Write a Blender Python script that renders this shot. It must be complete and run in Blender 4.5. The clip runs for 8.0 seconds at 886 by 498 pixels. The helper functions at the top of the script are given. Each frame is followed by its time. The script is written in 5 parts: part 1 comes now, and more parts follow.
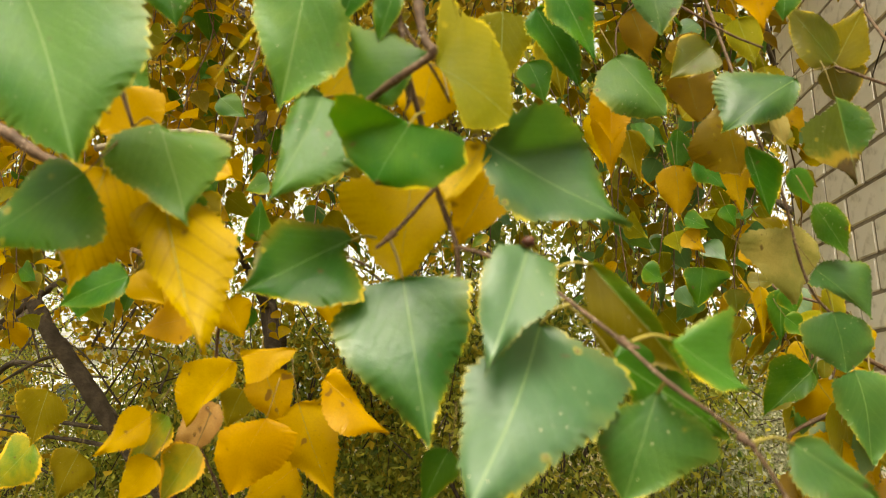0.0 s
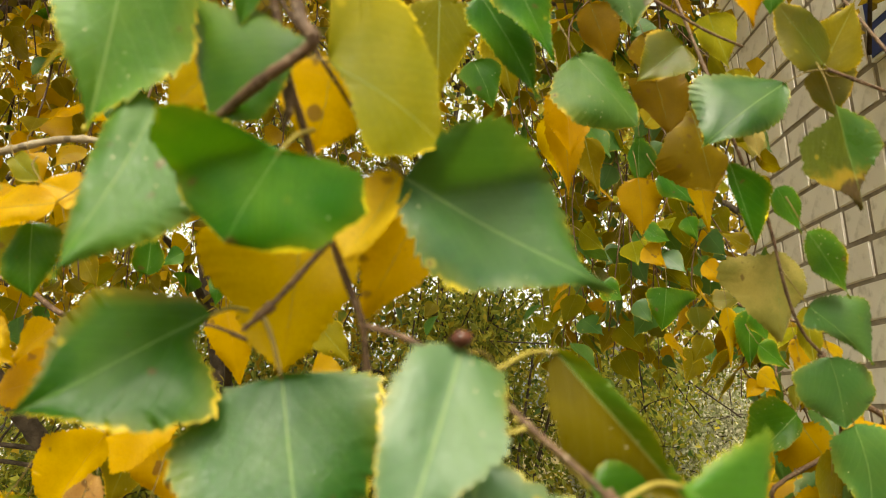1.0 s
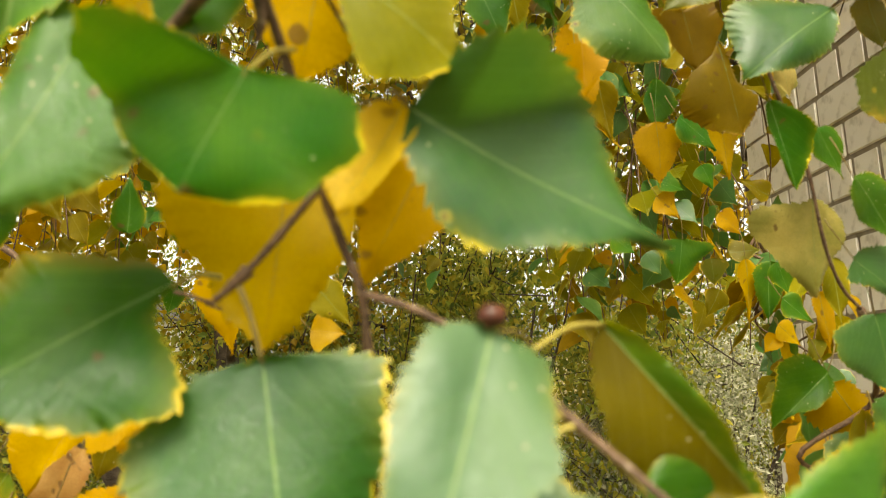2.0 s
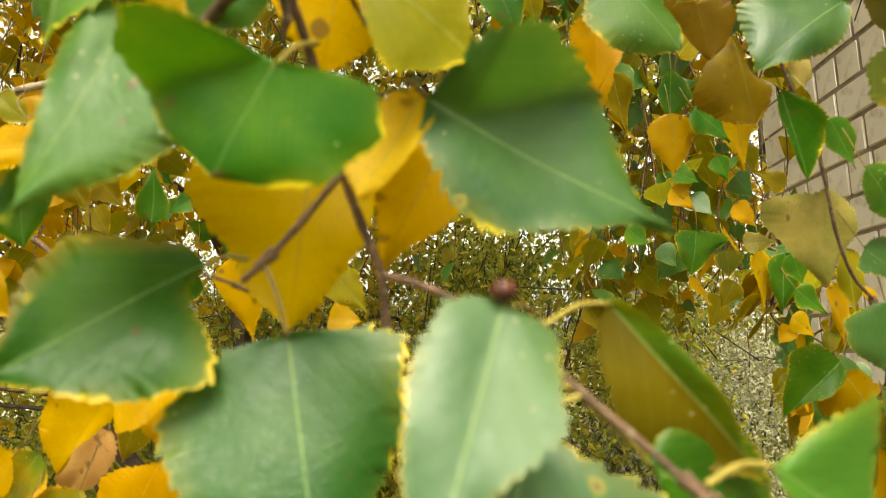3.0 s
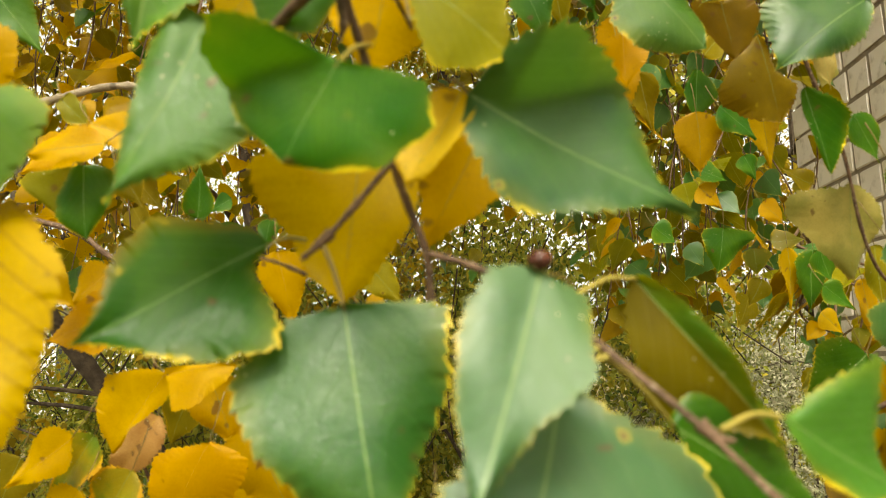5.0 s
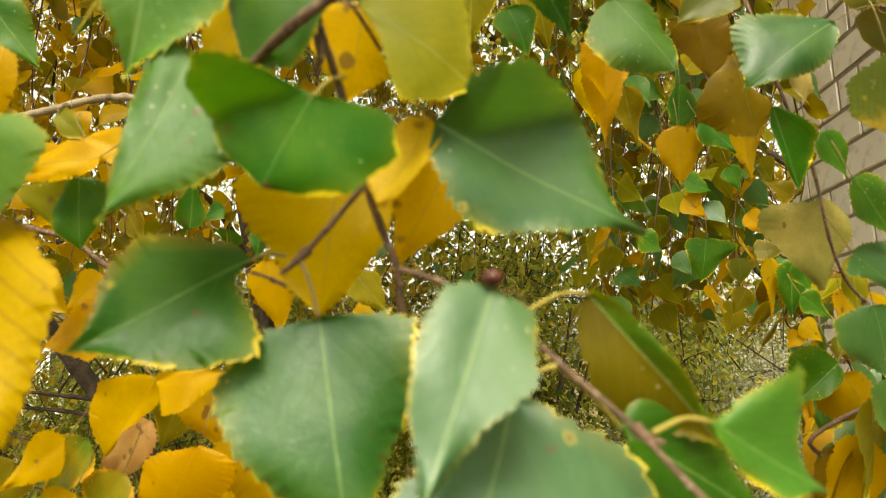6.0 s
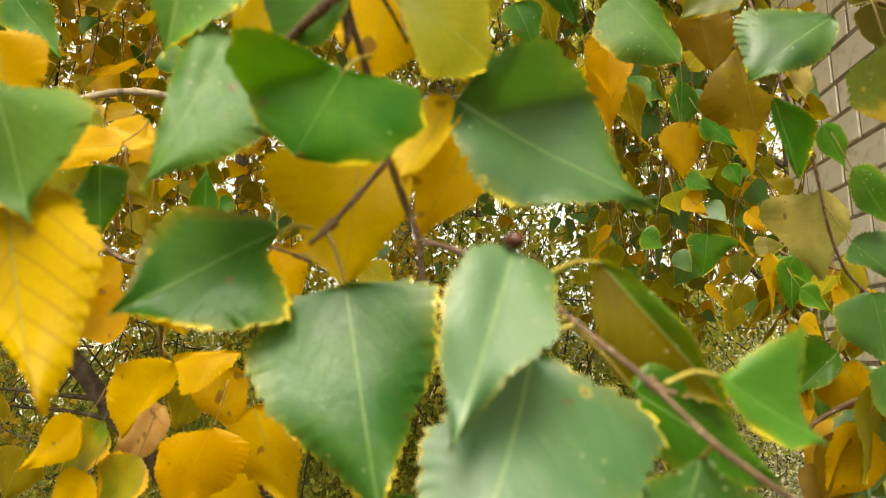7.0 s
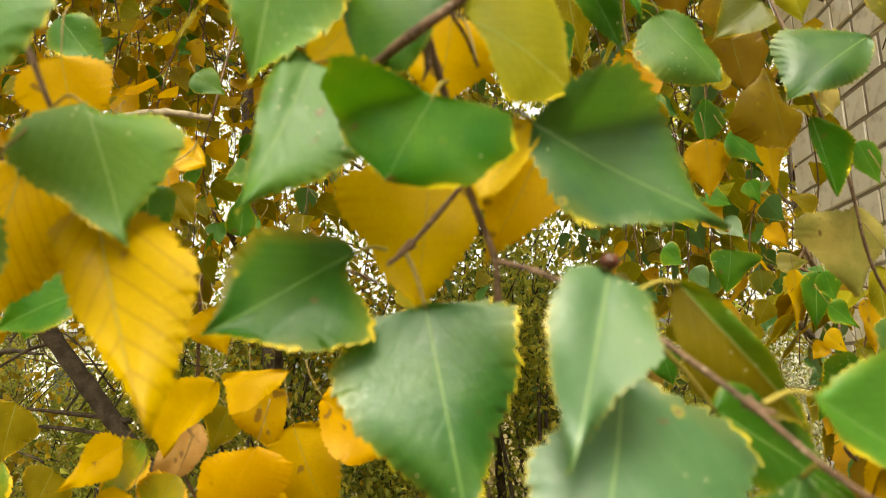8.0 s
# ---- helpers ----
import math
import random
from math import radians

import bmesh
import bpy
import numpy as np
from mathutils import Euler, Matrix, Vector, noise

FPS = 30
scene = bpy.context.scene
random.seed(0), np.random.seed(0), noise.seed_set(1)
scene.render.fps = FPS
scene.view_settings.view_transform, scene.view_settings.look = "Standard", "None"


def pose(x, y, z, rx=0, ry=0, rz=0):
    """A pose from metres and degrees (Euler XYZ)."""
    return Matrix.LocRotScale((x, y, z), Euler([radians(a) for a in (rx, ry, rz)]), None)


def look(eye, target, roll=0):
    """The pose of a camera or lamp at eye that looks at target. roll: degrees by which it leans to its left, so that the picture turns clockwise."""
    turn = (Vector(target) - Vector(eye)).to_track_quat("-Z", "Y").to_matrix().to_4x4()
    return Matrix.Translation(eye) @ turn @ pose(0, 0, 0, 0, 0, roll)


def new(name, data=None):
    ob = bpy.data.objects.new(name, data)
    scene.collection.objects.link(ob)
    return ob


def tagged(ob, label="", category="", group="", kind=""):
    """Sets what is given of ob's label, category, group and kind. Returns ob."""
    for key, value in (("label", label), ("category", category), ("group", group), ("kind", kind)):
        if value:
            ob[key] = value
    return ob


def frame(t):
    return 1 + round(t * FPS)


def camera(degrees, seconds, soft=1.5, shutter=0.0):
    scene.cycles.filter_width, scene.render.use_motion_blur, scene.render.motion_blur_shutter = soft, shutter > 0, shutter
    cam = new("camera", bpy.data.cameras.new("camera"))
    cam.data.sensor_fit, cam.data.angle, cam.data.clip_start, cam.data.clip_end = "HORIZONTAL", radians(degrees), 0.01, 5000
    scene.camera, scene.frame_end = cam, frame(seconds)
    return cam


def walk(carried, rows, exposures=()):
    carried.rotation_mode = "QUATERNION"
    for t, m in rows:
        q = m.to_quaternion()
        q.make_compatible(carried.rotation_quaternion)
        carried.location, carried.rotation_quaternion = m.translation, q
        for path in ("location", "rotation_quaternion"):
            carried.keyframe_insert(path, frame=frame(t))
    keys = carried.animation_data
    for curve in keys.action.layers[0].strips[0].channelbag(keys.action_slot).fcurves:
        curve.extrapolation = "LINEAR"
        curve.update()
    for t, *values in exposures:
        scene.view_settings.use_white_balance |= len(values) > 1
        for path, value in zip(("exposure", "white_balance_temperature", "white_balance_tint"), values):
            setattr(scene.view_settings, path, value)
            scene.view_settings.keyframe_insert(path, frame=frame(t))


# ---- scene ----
cam = camera(66.0, 8.0, 1.0)
cam.data.dof.use_dof = True
cam.data.dof.focus_distance = 1.8
cam.data.dof.aperture_fstop = 20.0
PATH = [
    (0, pose(0.0000, 0.0000, 1.6000, 103.00, -0.00, 0.00)),
    (0.5, pose(0.0007, 0.0389, 1.6161, 103.98, 0.82, -1.79)),
    (1, pose(0.0128, 0.0661, 1.6344, 102.97, 1.38, -3.71)),
    (1.2, pose(0.0144, 0.0760, 1.6391, 101.86, 2.06, -3.37)),
    (2.3, pose(0.0106, 0.0986, 1.6409, 98.84, 2.09, -3.54)),
    (2.5, pose(0.0102, 0.0946, 1.6384, 98.90, 2.13, -2.34)),
    (3, pose(0.0113, 0.0905, 1.6377, 98.54, 1.80, -2.30)),
    (3.5, pose(0.0079, 0.0862, 1.6365, 98.32, 1.40, -2.02)),
    (4, pose(0.0065, 0.0836, 1.6335, 98.73, 1.58, -1.17)),
    (5.5, pose(0.0095, 0.0716, 1.6307, 98.96, 1.45, -0.06)),
    (6, pose(0.0139, 0.0647, 1.6312, 99.34, 1.32, -0.52)),
    (6.5, pose(0.0132, 0.0586, 1.6260, 99.32, 1.26, -0.68)),
    (7, pose(0.0085, 0.0575, 1.6222, 99.59, 1.11, -0.61)),
    (7.5, pose(0.0071, 0.0577, 1.6236, 99.93, 0.81, -0.88)),
    (8, pose(-0.0103, 0.0552, 1.6233, 100.96, 1.31, -0.27)),
]
walk(cam, PATH, exposures=[(0.0, 1.46, 7750, -3), (1.0, 1.47, 7750, -3), (2.5, 1.66, 7750, -3), (4.0, 1.59, 7750, -3), (5.5, 1.52, 7750, -3), (8.0, 1.58, 7750, -3)])

# ---- light: an overcast sky with a veiled sun behind the camera ----
world = bpy.data.worlds.new("overcast_sky")
scene.world = world
world.use_nodes = True
wn, wl = world.node_tree.nodes, world.node_tree.links
sky = wn.new("ShaderNodeTexSky")
sky.sky_type = "NISHITA"
sky.sun_disc = False
SUN_EL, SUN_AZ = radians(56), radians(186)
sky.sun_elevation, sky.sun_rotation = SUN_EL, SUN_AZ
sky.dust_density, sky.ozone_density = 4.0, 0.6
pale = wn.new("ShaderNodeHueSaturation")
pale.inputs["Saturation"].default_value = 0.06
wl.new(sky.outputs[0], pale.inputs["Color"])
wl.new(pale.outputs[0], wn["Background"].inputs["Color"])
wn["Background"].inputs["Strength"].default_value = 0.13
sun = new("sun", bpy.data.lights.new("sun", "SUN"))
sun.data.energy, sun.data.angle, sun.data.color = 2.5, radians(32), (1.0, 0.93, 0.84)
sun.matrix_world = look((9 * math.sin(SUN_AZ) * math.cos(SUN_EL), 9 * math.cos(SUN_AZ) * math.cos(SUN_EL), 9 * math.sin(SUN_EL)), (0, 0, 0))


# ---- materials ----
def material(name):
    m = bpy.data.materials.new(name)
    m.use_nodes = True
    return m, m.node_tree.nodes, m.node_tree.links


def mixer(n, l, a, b, fac, kind="MIX"):
    """A colour mix; a and b are colours or sockets, fac a number or a socket."""
    k = n.new("ShaderNodeMix")
    k.data_type, k.blend_type = "RGBA", kind
    for v, i in ((fac, 0), (a, 6), (b, 7)):
        if isinstance(v, (int, float)):
            k.inputs[i].default_value = v
        elif isinstance(v, tuple):
            k.inputs[i].default_value = (*v, 1)
        else:
            l.new(v, k.inputs[i])
    return k.outputs[2]


def calc(n, l, op, a, b=0.0, c=0.0):
    k = n.new("ShaderNodeMath")
    k.operation = op
    for v, i in ((a, 0), (b, 1), (c, 2)):
        if isinstance(v, (int, float)):
            k.inputs[i].default_value = v
        else:
            l.new(v, k.inputs[i])
    return k.outputs[0]


def ramp(n, l, v, lo, hi, to0=0.0, to1=1.0):
    k = n.new("ShaderNodeMapRange")
    k.interpolation_type = "SMOOTHSTEP"
    l.new(v, k.inputs[0])
    for i, x in enumerate((lo, hi, to0, to1)):
        k.inputs[i + 1].default_value = x
    return k.outputs[0]


def grain(n, l, vec, scale, detail=3.0, rough=0.6):
    k = n.new("ShaderNodeTexNoise")
    k.inputs["Scale"].default_value, k.inputs["Detail"].default_value, k.inputs["Roughness"].default_value = scale, detail, rough
    if vec is not None:
        l.new(vec, k.inputs["Vector"])
    return k.outputs["Fac"]


def bumped(n, l, height, strength, distance):
    k = n.new("ShaderNodeBump")
    k.inputs["Strength"].default_value, k.inputs["Distance"].default_value = strength, distance
    l.new(height, k.inputs["Height"])
    return k.outputs["Normal"]


def leaf_material(name, main, second, margin, vein, glow, margin_from=0.90, blotch=0.51, lines=0.13, gloss=0.32, through_share=0.34, shine=0.28, half=None, tip=None):
    m, n, l = material(name)
    bsdf, out = n["Principled BSDF"], n["Material Output"]
    obj = n.new("ShaderNodeTexCoord").outputs["Object"]
    info = n.new("ShaderNodeObjectInfo")
    shift = n.new("ShaderNodeVectorMath")
    shift.operation = "ADD"
    l.new(obj, shift.inputs[0])
    l.new(calc(n, l, "MULTIPLY", info.outputs["Random"], 7.0), shift.inputs[1])
    vec = shift.outputs[0]
    blade, plan = n.new("ShaderNodeUVMap"), n.new("ShaderNodeUVMap")
    blade.uv_map, plan.uv_map = "blade", "plan"
    sb, sp = n.new("ShaderNodeSeparateXYZ"), n.new("ShaderNodeSeparateXYZ")
    l.new(blade.outputs[0], sb.inputs[0])
    l.new(plan.outputs[0], sp.inputs[0])
    frac = calc(n, l, "ABSOLUTE", calc(n, l, "MULTIPLY_ADD", sb.outputs[0], 2.0, -1.0))
    along = sb.outputs[1]
    across = calc(n, l, "ABSOLUTE", sp.outputs[0])
    # side veins: lines that rise from the midrib towards the tip
    rise = calc(n, l, "SUBTRACT", calc(n, l, "ADD", sp.outputs[1], calc(n, l, "MULTIPLY", grain(n, l, vec, 30, 2.0), 0.09)), calc(n, l, "ADD", calc(n, l, "MULTIPLY", across, 1.35), calc(n, l, "MULTIPLY", calc(n, l, "POWER", across, 2.0), 0.7)))
    tri = calc(n, l, "PINGPONG", calc(n, l, "ADD", calc(n, l, "MULTIPLY", rise, 7.0), 0.3), 0.5)
    side = ramp(n, l, tri, 0.05 + 0.10 * max(0.0, lines - 0.3), 0.0)
    mid = ramp(n, l, across, 0.008, 0.002)
    net = n.new("ShaderNodeTexVoronoi")
    net.feature = "DISTANCE_TO_EDGE"
    net.inputs["Scale"].default_value = 700
    l.new(vec, net.inputs["Vector"])
    mesh_lines = ramp(n, l, net.outputs["Distance"], 0.12, 0.02)
    big, fine = grain(n, l, vec, 38, 4.0), grain(n, l, vec, 420, 3.0)
    col = mixer(n, l, main, second, ramp(n, l, big, 0.38, 0.68))
    col = mixer(n, l, col, mixer(n, l, col, (0.0, 0.0, 0.0), 0.3), calc(n, l, "MULTIPLY", mesh_lines, 0.5))
    edge_at = calc(n, l, "ADD", frac, calc(n, l, "MULTIPLY_ADD", grain(n, l, vec, 48, 3.0), 0.85, -0.50))
    tipward = calc(n, l, "MULTIPLY", calc(n, l, "POWER", along, 5.0), 0.22)
    edge = ramp(n, l, calc(n, l, "ADD", edge_at, tipward), margin_from, margin_from + 0.13)
    col = mixer(n, l, col, mixer(n, l, margin, main, 0.55), calc(n, l, "MULTIPLY", ramp(n, l, edge_at, margin_from - 0.35, margin_from + 0.12), 0.26))
    col = mixer(n, l, col, margin, edge)
    if margin_from < 1:  # a thin yellow rim all round
        rim = calc(n, l, "ADD", frac, calc(n, l, "MULTIPLY_ADD", grain(n, l, vec, 150, 3.0), 0.10, -0.05))
        col = mixer(n, l, col, margin, calc(n, l, "MULTIPLY", ramp(n, l, rim, 0.962, 0.988), ramp(n, l, grain(n, l, vec, 55, 2.0), 0.44, 0.64)))
    if half:  # one half in another colour: a turned edge, a shaded underside, a darker fold
        half_at = calc(n, l, "ADD", sb.outputs[0], calc(n, l, "MULTIPLY_ADD", grain(n, l, vec, 60, 3.0), 0.3 * (half[2] - half[1]) / 0.3, -0.15 * (half[2] - half[1]) / 0.3))
        col = mixer(n, l, col, mixer(n, l, half[0], tuple(0.7 * v for v in half[0]), ramp(n, l, big, 0.4, 0.65)), ramp(n, l, half_at, half[1], half[2]))
    if tip:  # a withered tip
        withered = calc(n, l, "ADD", along, calc(n, l, "MULTIPLY_ADD", grain(n, l, vec, 70, 3.0), 0.5, -0.25))
        col = mixer(n, l, col, (0.26, 0.17, 0.015), ramp(n, l, withered, tip[1] - 0.16, tip[1] - 0.04))
        col = mixer(n, l, col, tip[0], ramp(n, l, withered, tip[1], tip[1] + 0.06))
    veins = calc(n, l, "MAXIMUM", calc(n, l, "MULTIPLY", side, lines), calc(n, l, "MULTIPLY", mid, 0.4))
    col = mixer(n, l, col, vein, veins)
    col = mixer(n, l, col, (0.09, 0.045, 0.015), calc(n, l, "MULTIPLY", ramp(n, l, grain(n, l, vec, 130, 1.0), blotch + 0.22, blotch + 0.27), 0.8))
    spot = n.new("ShaderNodeTexVoronoi")
    spot.inputs["Scale"].default_value = 400
    l.new(vec, spot.inputs["Vector"])
    col = mixer(n, l, col, (0.55, 0.5, 0.28) if margin_from < 1 else (0.09, 0.045, 0.012), calc(n, l, "MULTIPLY", ramp(n, l, spot.outputs["Distance"], 0.16, 0.07), ramp(n, l, grain(n, l, vec, 60, 1.0), 0.59, 0.66)))
    # a few larger brown spots, each with a yellow halo
    rust = n.new("ShaderNodeTexVoronoi")
    rust.inputs["Scale"].default_value = 130
    l.new(vec, rust.inputs["Vector"])
    chosen = n.new("ShaderNodeSeparateColor")
    l.new(rust.outputs["Color"], chosen.inputs[0])
    some = calc(n, l, "MULTIPLY", ramp(n, l, chosen.outputs[0], 0.90, 0.92), ramp(n, l, frac, 0.25, 0.6))
    reach = calc(n, l, "SUBTRACT", rust.outputs["Distance"], calc(n, l, "MULTIPLY_ADD", grain(n, l, vec, 300, 3.0), 0.5, -0.2))
    col = mixer(n, l, col, (0.55, 0.40, 0.03), calc(n, l, "MULTIPLY", calc(n, l, "MULTIPLY", some, ramp(n, l, reach, 0.20, 0.02)), 0.45))
    col = mixer(n, l, col, (0.10, 0.045, 0.015), calc(n, l, "MULTIPLY", some, ramp(n, l, reach, 0.04, -0.02)))
    hsv = n.new("ShaderNodeHueSaturation")
    l.new(col, hsv.inputs["Color"])
    l.new(ramp(n, l, info.outputs["Random"], 0, 1, 0.492, 0.508), hsv.inputs["Hue"])
    l.new(ramp(n, l, calc(n, l, "FRACT", calc(n, l, "MULTIPLY", info.outputs["Random"], 13.7)), 0, 1, 0.84, 1.12), hsv.inputs["Value"])
    l.new(hsv.outputs[0], bsdf.inputs["Base Color"])
    bsdf.inputs["Roughness"].default_value = gloss
    l.new(ramp(n, l, big, 0.3, 0.7, gloss - 0.05, gloss + 0.12), bsdf.inputs["Roughness"])
    bsdf.inputs["Specular IOR Level"].default_value = shine
    relief = calc(n, l, "SUBTRACT", calc(n, l, "MULTIPLY", fine, 0.25), calc(n, l, "ADD", calc(n, l, "MULTIPLY", side, 0.2), calc(n, l, "MULTIPLY", mesh_lines, 0.2)))
    pleats = calc(n, l, "ADD", calc(n, l, "MULTIPLY", ramp(n, l, tri, 0.0, 0.5), 0.05), calc(n, l, "MULTIPLY", grain(n, l, vec, 90, 2.0), 1.6))
    l.new(bumped(n, l, calc(n, l, "ADD", relief, pleats), 0.45, 0.0005), bsdf.inputs["Normal"])
    tr = n.new("ShaderNodeBsdfTranslucent")
    l.new(mixer(n, l, hsv.outputs[0], glow, 0.45), tr.inputs["Color"])
    both = n.new("ShaderNodeMixShader")
    both.inputs[0].default_value = through_share
    l.new(bsdf.outputs[0], both.inputs[1])
    l.new(tr.outputs[0], both.inputs[2])
    l.new(both.outputs[0], out.inputs["Surface"])
    return m


LEAF = {
    "green": leaf_material("leaf_green", (0.019, 0.088, 0.003), (0.048, 0.124, 0.003), (0.62, 0.45, 0.02), (0.20, 0.34, 0.08), (0.16, 0.36, 0.01), margin_from=0.95, gloss=0.35, shine=0.2),
    "olive": leaf_material("leaf_olive", (0.130, 0.105, 0.004), (0.195, 0.155, 0.007), (0.60, 0.38, 0.02), (0.42, 0.38, 0.10), (0.46, 0.34, 0.006), shine=0.1, through_share=0.5),
    "yellow": leaf_material("leaf_yellow", (0.360, 0.195, 0.001), (0.460, 0.260, 0.002), (0.66, 0.34, 0.01), (0.34, 0.16, 0.01), (0.80, 0.47, 0.002), margin_from=1.0, blotch=0.5, shine=0.12, through_share=0.44, lines=0.22),
    "veined": leaf_material("leaf_yellow_dark_veins", (0.390, 0.240, 0.001), (0.470, 0.300, 0.002), (0.66, 0.34, 0.01), (0.16, 0.07, 0.008), (0.80, 0.52, 0.002), margin_from=1.0, blotch=0.5, shine=0.12, through_share=0.44, lines=0.7),
    "gold": leaf_material("leaf_gold", (0.420, 0.250, 0.001), (0.500, 0.310, 0.002), (0.66, 0.34, 0.01), (0.24, 0.10, 0.01), (0.92, 0.64, 0.002), margin_from=1.0, blotch=0.5, shine=0.12, through_share=0.44, lines=0.15),
    "ochre": leaf_material("leaf_ochre", (0.380, 0.220, 0.004), (0.500, 0.300, 0.006), (0.30, 0.13, 0.01), (0.26, 0.13, 0.01), (0.70, 0.38, 0.01), margin_from=1.0, blotch=0.46, shine=0.2, through_share=0.55, lines=0.3),
    "mixed": leaf_material("leaf_turning", (0.090, 0.170, 0.012), (0.300, 0.250, 0.012), (0.66, 0.38, 0.02), (0.42, 0.40, 0.10), (0.40, 0.34, 0.01), margin_from=0.74, blotch=0.5),
    # olive half stands for the folded-over underside, its shade put into the colour
    "folded": leaf_material("leaf_half_underside", (0.030, 0.110, 0.006), (0.070, 0.150, 0.006), (0.66, 0.50, 0.02), (0.42, 0.38, 0.10), (0.40, 0.32, 0.004), half=((0.120, 0.098, 0.003), 0.49, 0.51), shine=0.2),
    "edged": leaf_material("leaf_olive_edge", (0.013, 0.070, 0.004), (0.034, 0.105, 0.003), (0.55, 0.40, 0.02), (0.20, 0.34, 0.08), (0.16, 0.36, 0.01), half=((0.130, 0.100, 0.003), 0.80, 1.02), shine=0.16),
    # the olive half puts the darker side of the fold into the colour
    "tipped": leaf_material("leaf_withered_tip", (0.030, 0.095, 0.006), (0.065, 0.120, 0.007), (0.40, 0.26, 0.02), (0.26, 0.32, 0.08), (0.22, 0.34, 0.01), half=((0.080, 0.098, 0.005), 0.49, 0.51), tip=((0.060, 0.030, 0.012), 0.74), blotch=0.46, margin_from=0.96),
    "sheen": leaf_material("leaf_shining_green", (0.028, 0.102, 0.026), (0.045, 0.122, 0.028), (0.62, 0.45, 0.02), (0.26, 0.38, 0.12), (0.20, 0.38, 0.02), gloss=0.48, shine=0.85, margin_from=0.98, lines=0.08),
    "waxy": leaf_material("leaf_waxy_green", (0.026, 0.100, 0.011), (0.048, 0.128, 0.010), (0.62, 0.45, 0.02), (0.24, 0.36, 0.10), (0.20, 0.38, 0.02), gloss=0.42, shine=0.7, margin_from=0.98),
    "deep": leaf_material("leaf_deep_green", (0.015, 0.073, 0.009), (0.034, 0.100, 0.008), (0.62, 0.45, 0.02), (0.22, 0.34, 0.10), (0.14, 0.30, 0.02), gloss=0.36, shine=0.5, margin_from=0.95, lines=0.08),
    "fresh": leaf_material("leaf_fresh_green", (0.038, 0.125, 0.010), (0.066, 0.155, 0.010), (0.62, 0.45, 0.02), (0.26, 0.38, 0.12), (0.20, 0.38, 0.02), gloss=0.42, shine=0.3, margin_from=0.95),
    "lime": leaf_material("leaf_yellow_green", (0.128, 0.124, 0.005), (0.185, 0.160, 0.007), (0.60, 0.42, 0.02), (0.40, 0.40, 0.12), (0.48, 0.44, 0.01), shine=0.08, margin_from=0.95),
    "rust": leaf_material("leaf_rusty_orange", (0.125, 0.082, 0.004), (0.200, 0.125, 0.005), (0.22, 0.09, 0.01), (0.14, 0.08, 0.01), (0.48, 0.25, 0.006), margin_from=1.0, blotch=0.46, shine=0.15, through_share=0.5, lines=0.3),
    "lemon": leaf_material("leaf_lemon_yellow", (0.600, 0.410, 0.012), (0.680, 0.480, 0.030), (0.66, 0.40, 0.02), (0.50, 0.34, 0.03), (0.95, 0.72, 0.03), margin_from=1.0, blotch=0.5, shine=0.15, through_share=0.5, lines=0.2),
    "dusky": leaf_material("leaf_dark_olive", (0.070, 0.085, 0.004), (0.120, 0.100, 0.005), (0.50, 0.32, 0.02), (0.20, 0.20, 0.05), (0.34, 0.27, 0.005), shine=0.25, through_share=0.45),
    "pale": leaf_material("leaf_pale", (0.180, 0.170, 0.035), (0.360, 0.285, 0.075), (0.42, 0.32, 0.06), (0.22, 0.16, 0.04), (0.36, 0.28, 0.05), margin_from=1.0, blotch=0.5),
    "brown": leaf_material("leaf_dry", (0.330, 0.150, 0.040), (0.450, 0.240, 0.080), (0.22, 0.10, 0.02), (0.20, 0.10, 0.02), (0.40, 0.20, 0.04), margin_from=0.9, blotch=0.45, gloss=0.6),
}


def plain_material(name, a, b, scale, rough=0.8, bump=0.4, depth=0.002, detail=5.0):
    m, n, l = material(name)
    obj = n.new("ShaderNodeTexCoord").outputs["Object"]
    f, g = grain(n, l, obj, scale, detail), grain(n, l, obj, scale * 7, detail)
    col = mixer(n, l, a, b, ramp(n, l, f, 0.35, 0.66))
    col = mixer(n, l, col, tuple(0.55 * v for v in a), calc(n, l, "MULTIPLY", ramp(n, l, g, 0.52, 0.72), 0.5))
    l.new(col, n["Principled BSDF"].inputs["Base Color"])
    n["Principled BSDF"].inputs["Roughness"].default_value = rough
    n["Principled BSDF"].inputs["Specular IOR Level"].default_value = 0.22
    l.new(bumped(n, l, calc(n, l, "ADD", f, calc(n, l, "MULTIPLY", g, 0.6)), bump, depth), n["Principled BSDF"].inputs["Normal"])
    return m


TWIG = plain_material("twig_bark", (0.055, 0.030, 0.018), (0.130, 0.075, 0.046), 240, 0.6, 0.7, 0.0006)


def speckled(m, colour, scale, share):
    """Adds small pale specks to a bark."""
    n, l = m.node_tree.nodes, m.node_tree.links
    bsdf = n["Principled BSDF"]
    base = bsdf.inputs["Base Color"].links[0].from_socket
    spot = n.new("ShaderNodeTexVoronoi")
    spot.inputs["Scale"].default_value = scale
    l.new(n.new("ShaderNodeTexCoord").outputs["Object"], spot.inputs["Vector"])
    l.new(mixer(n, l, base, colour, calc(n, l, "MULTIPLY", ramp(n, l, spot.outputs["Distance"], share, share * 0.5), 0.8)), bsdf.inputs["Base Color"])


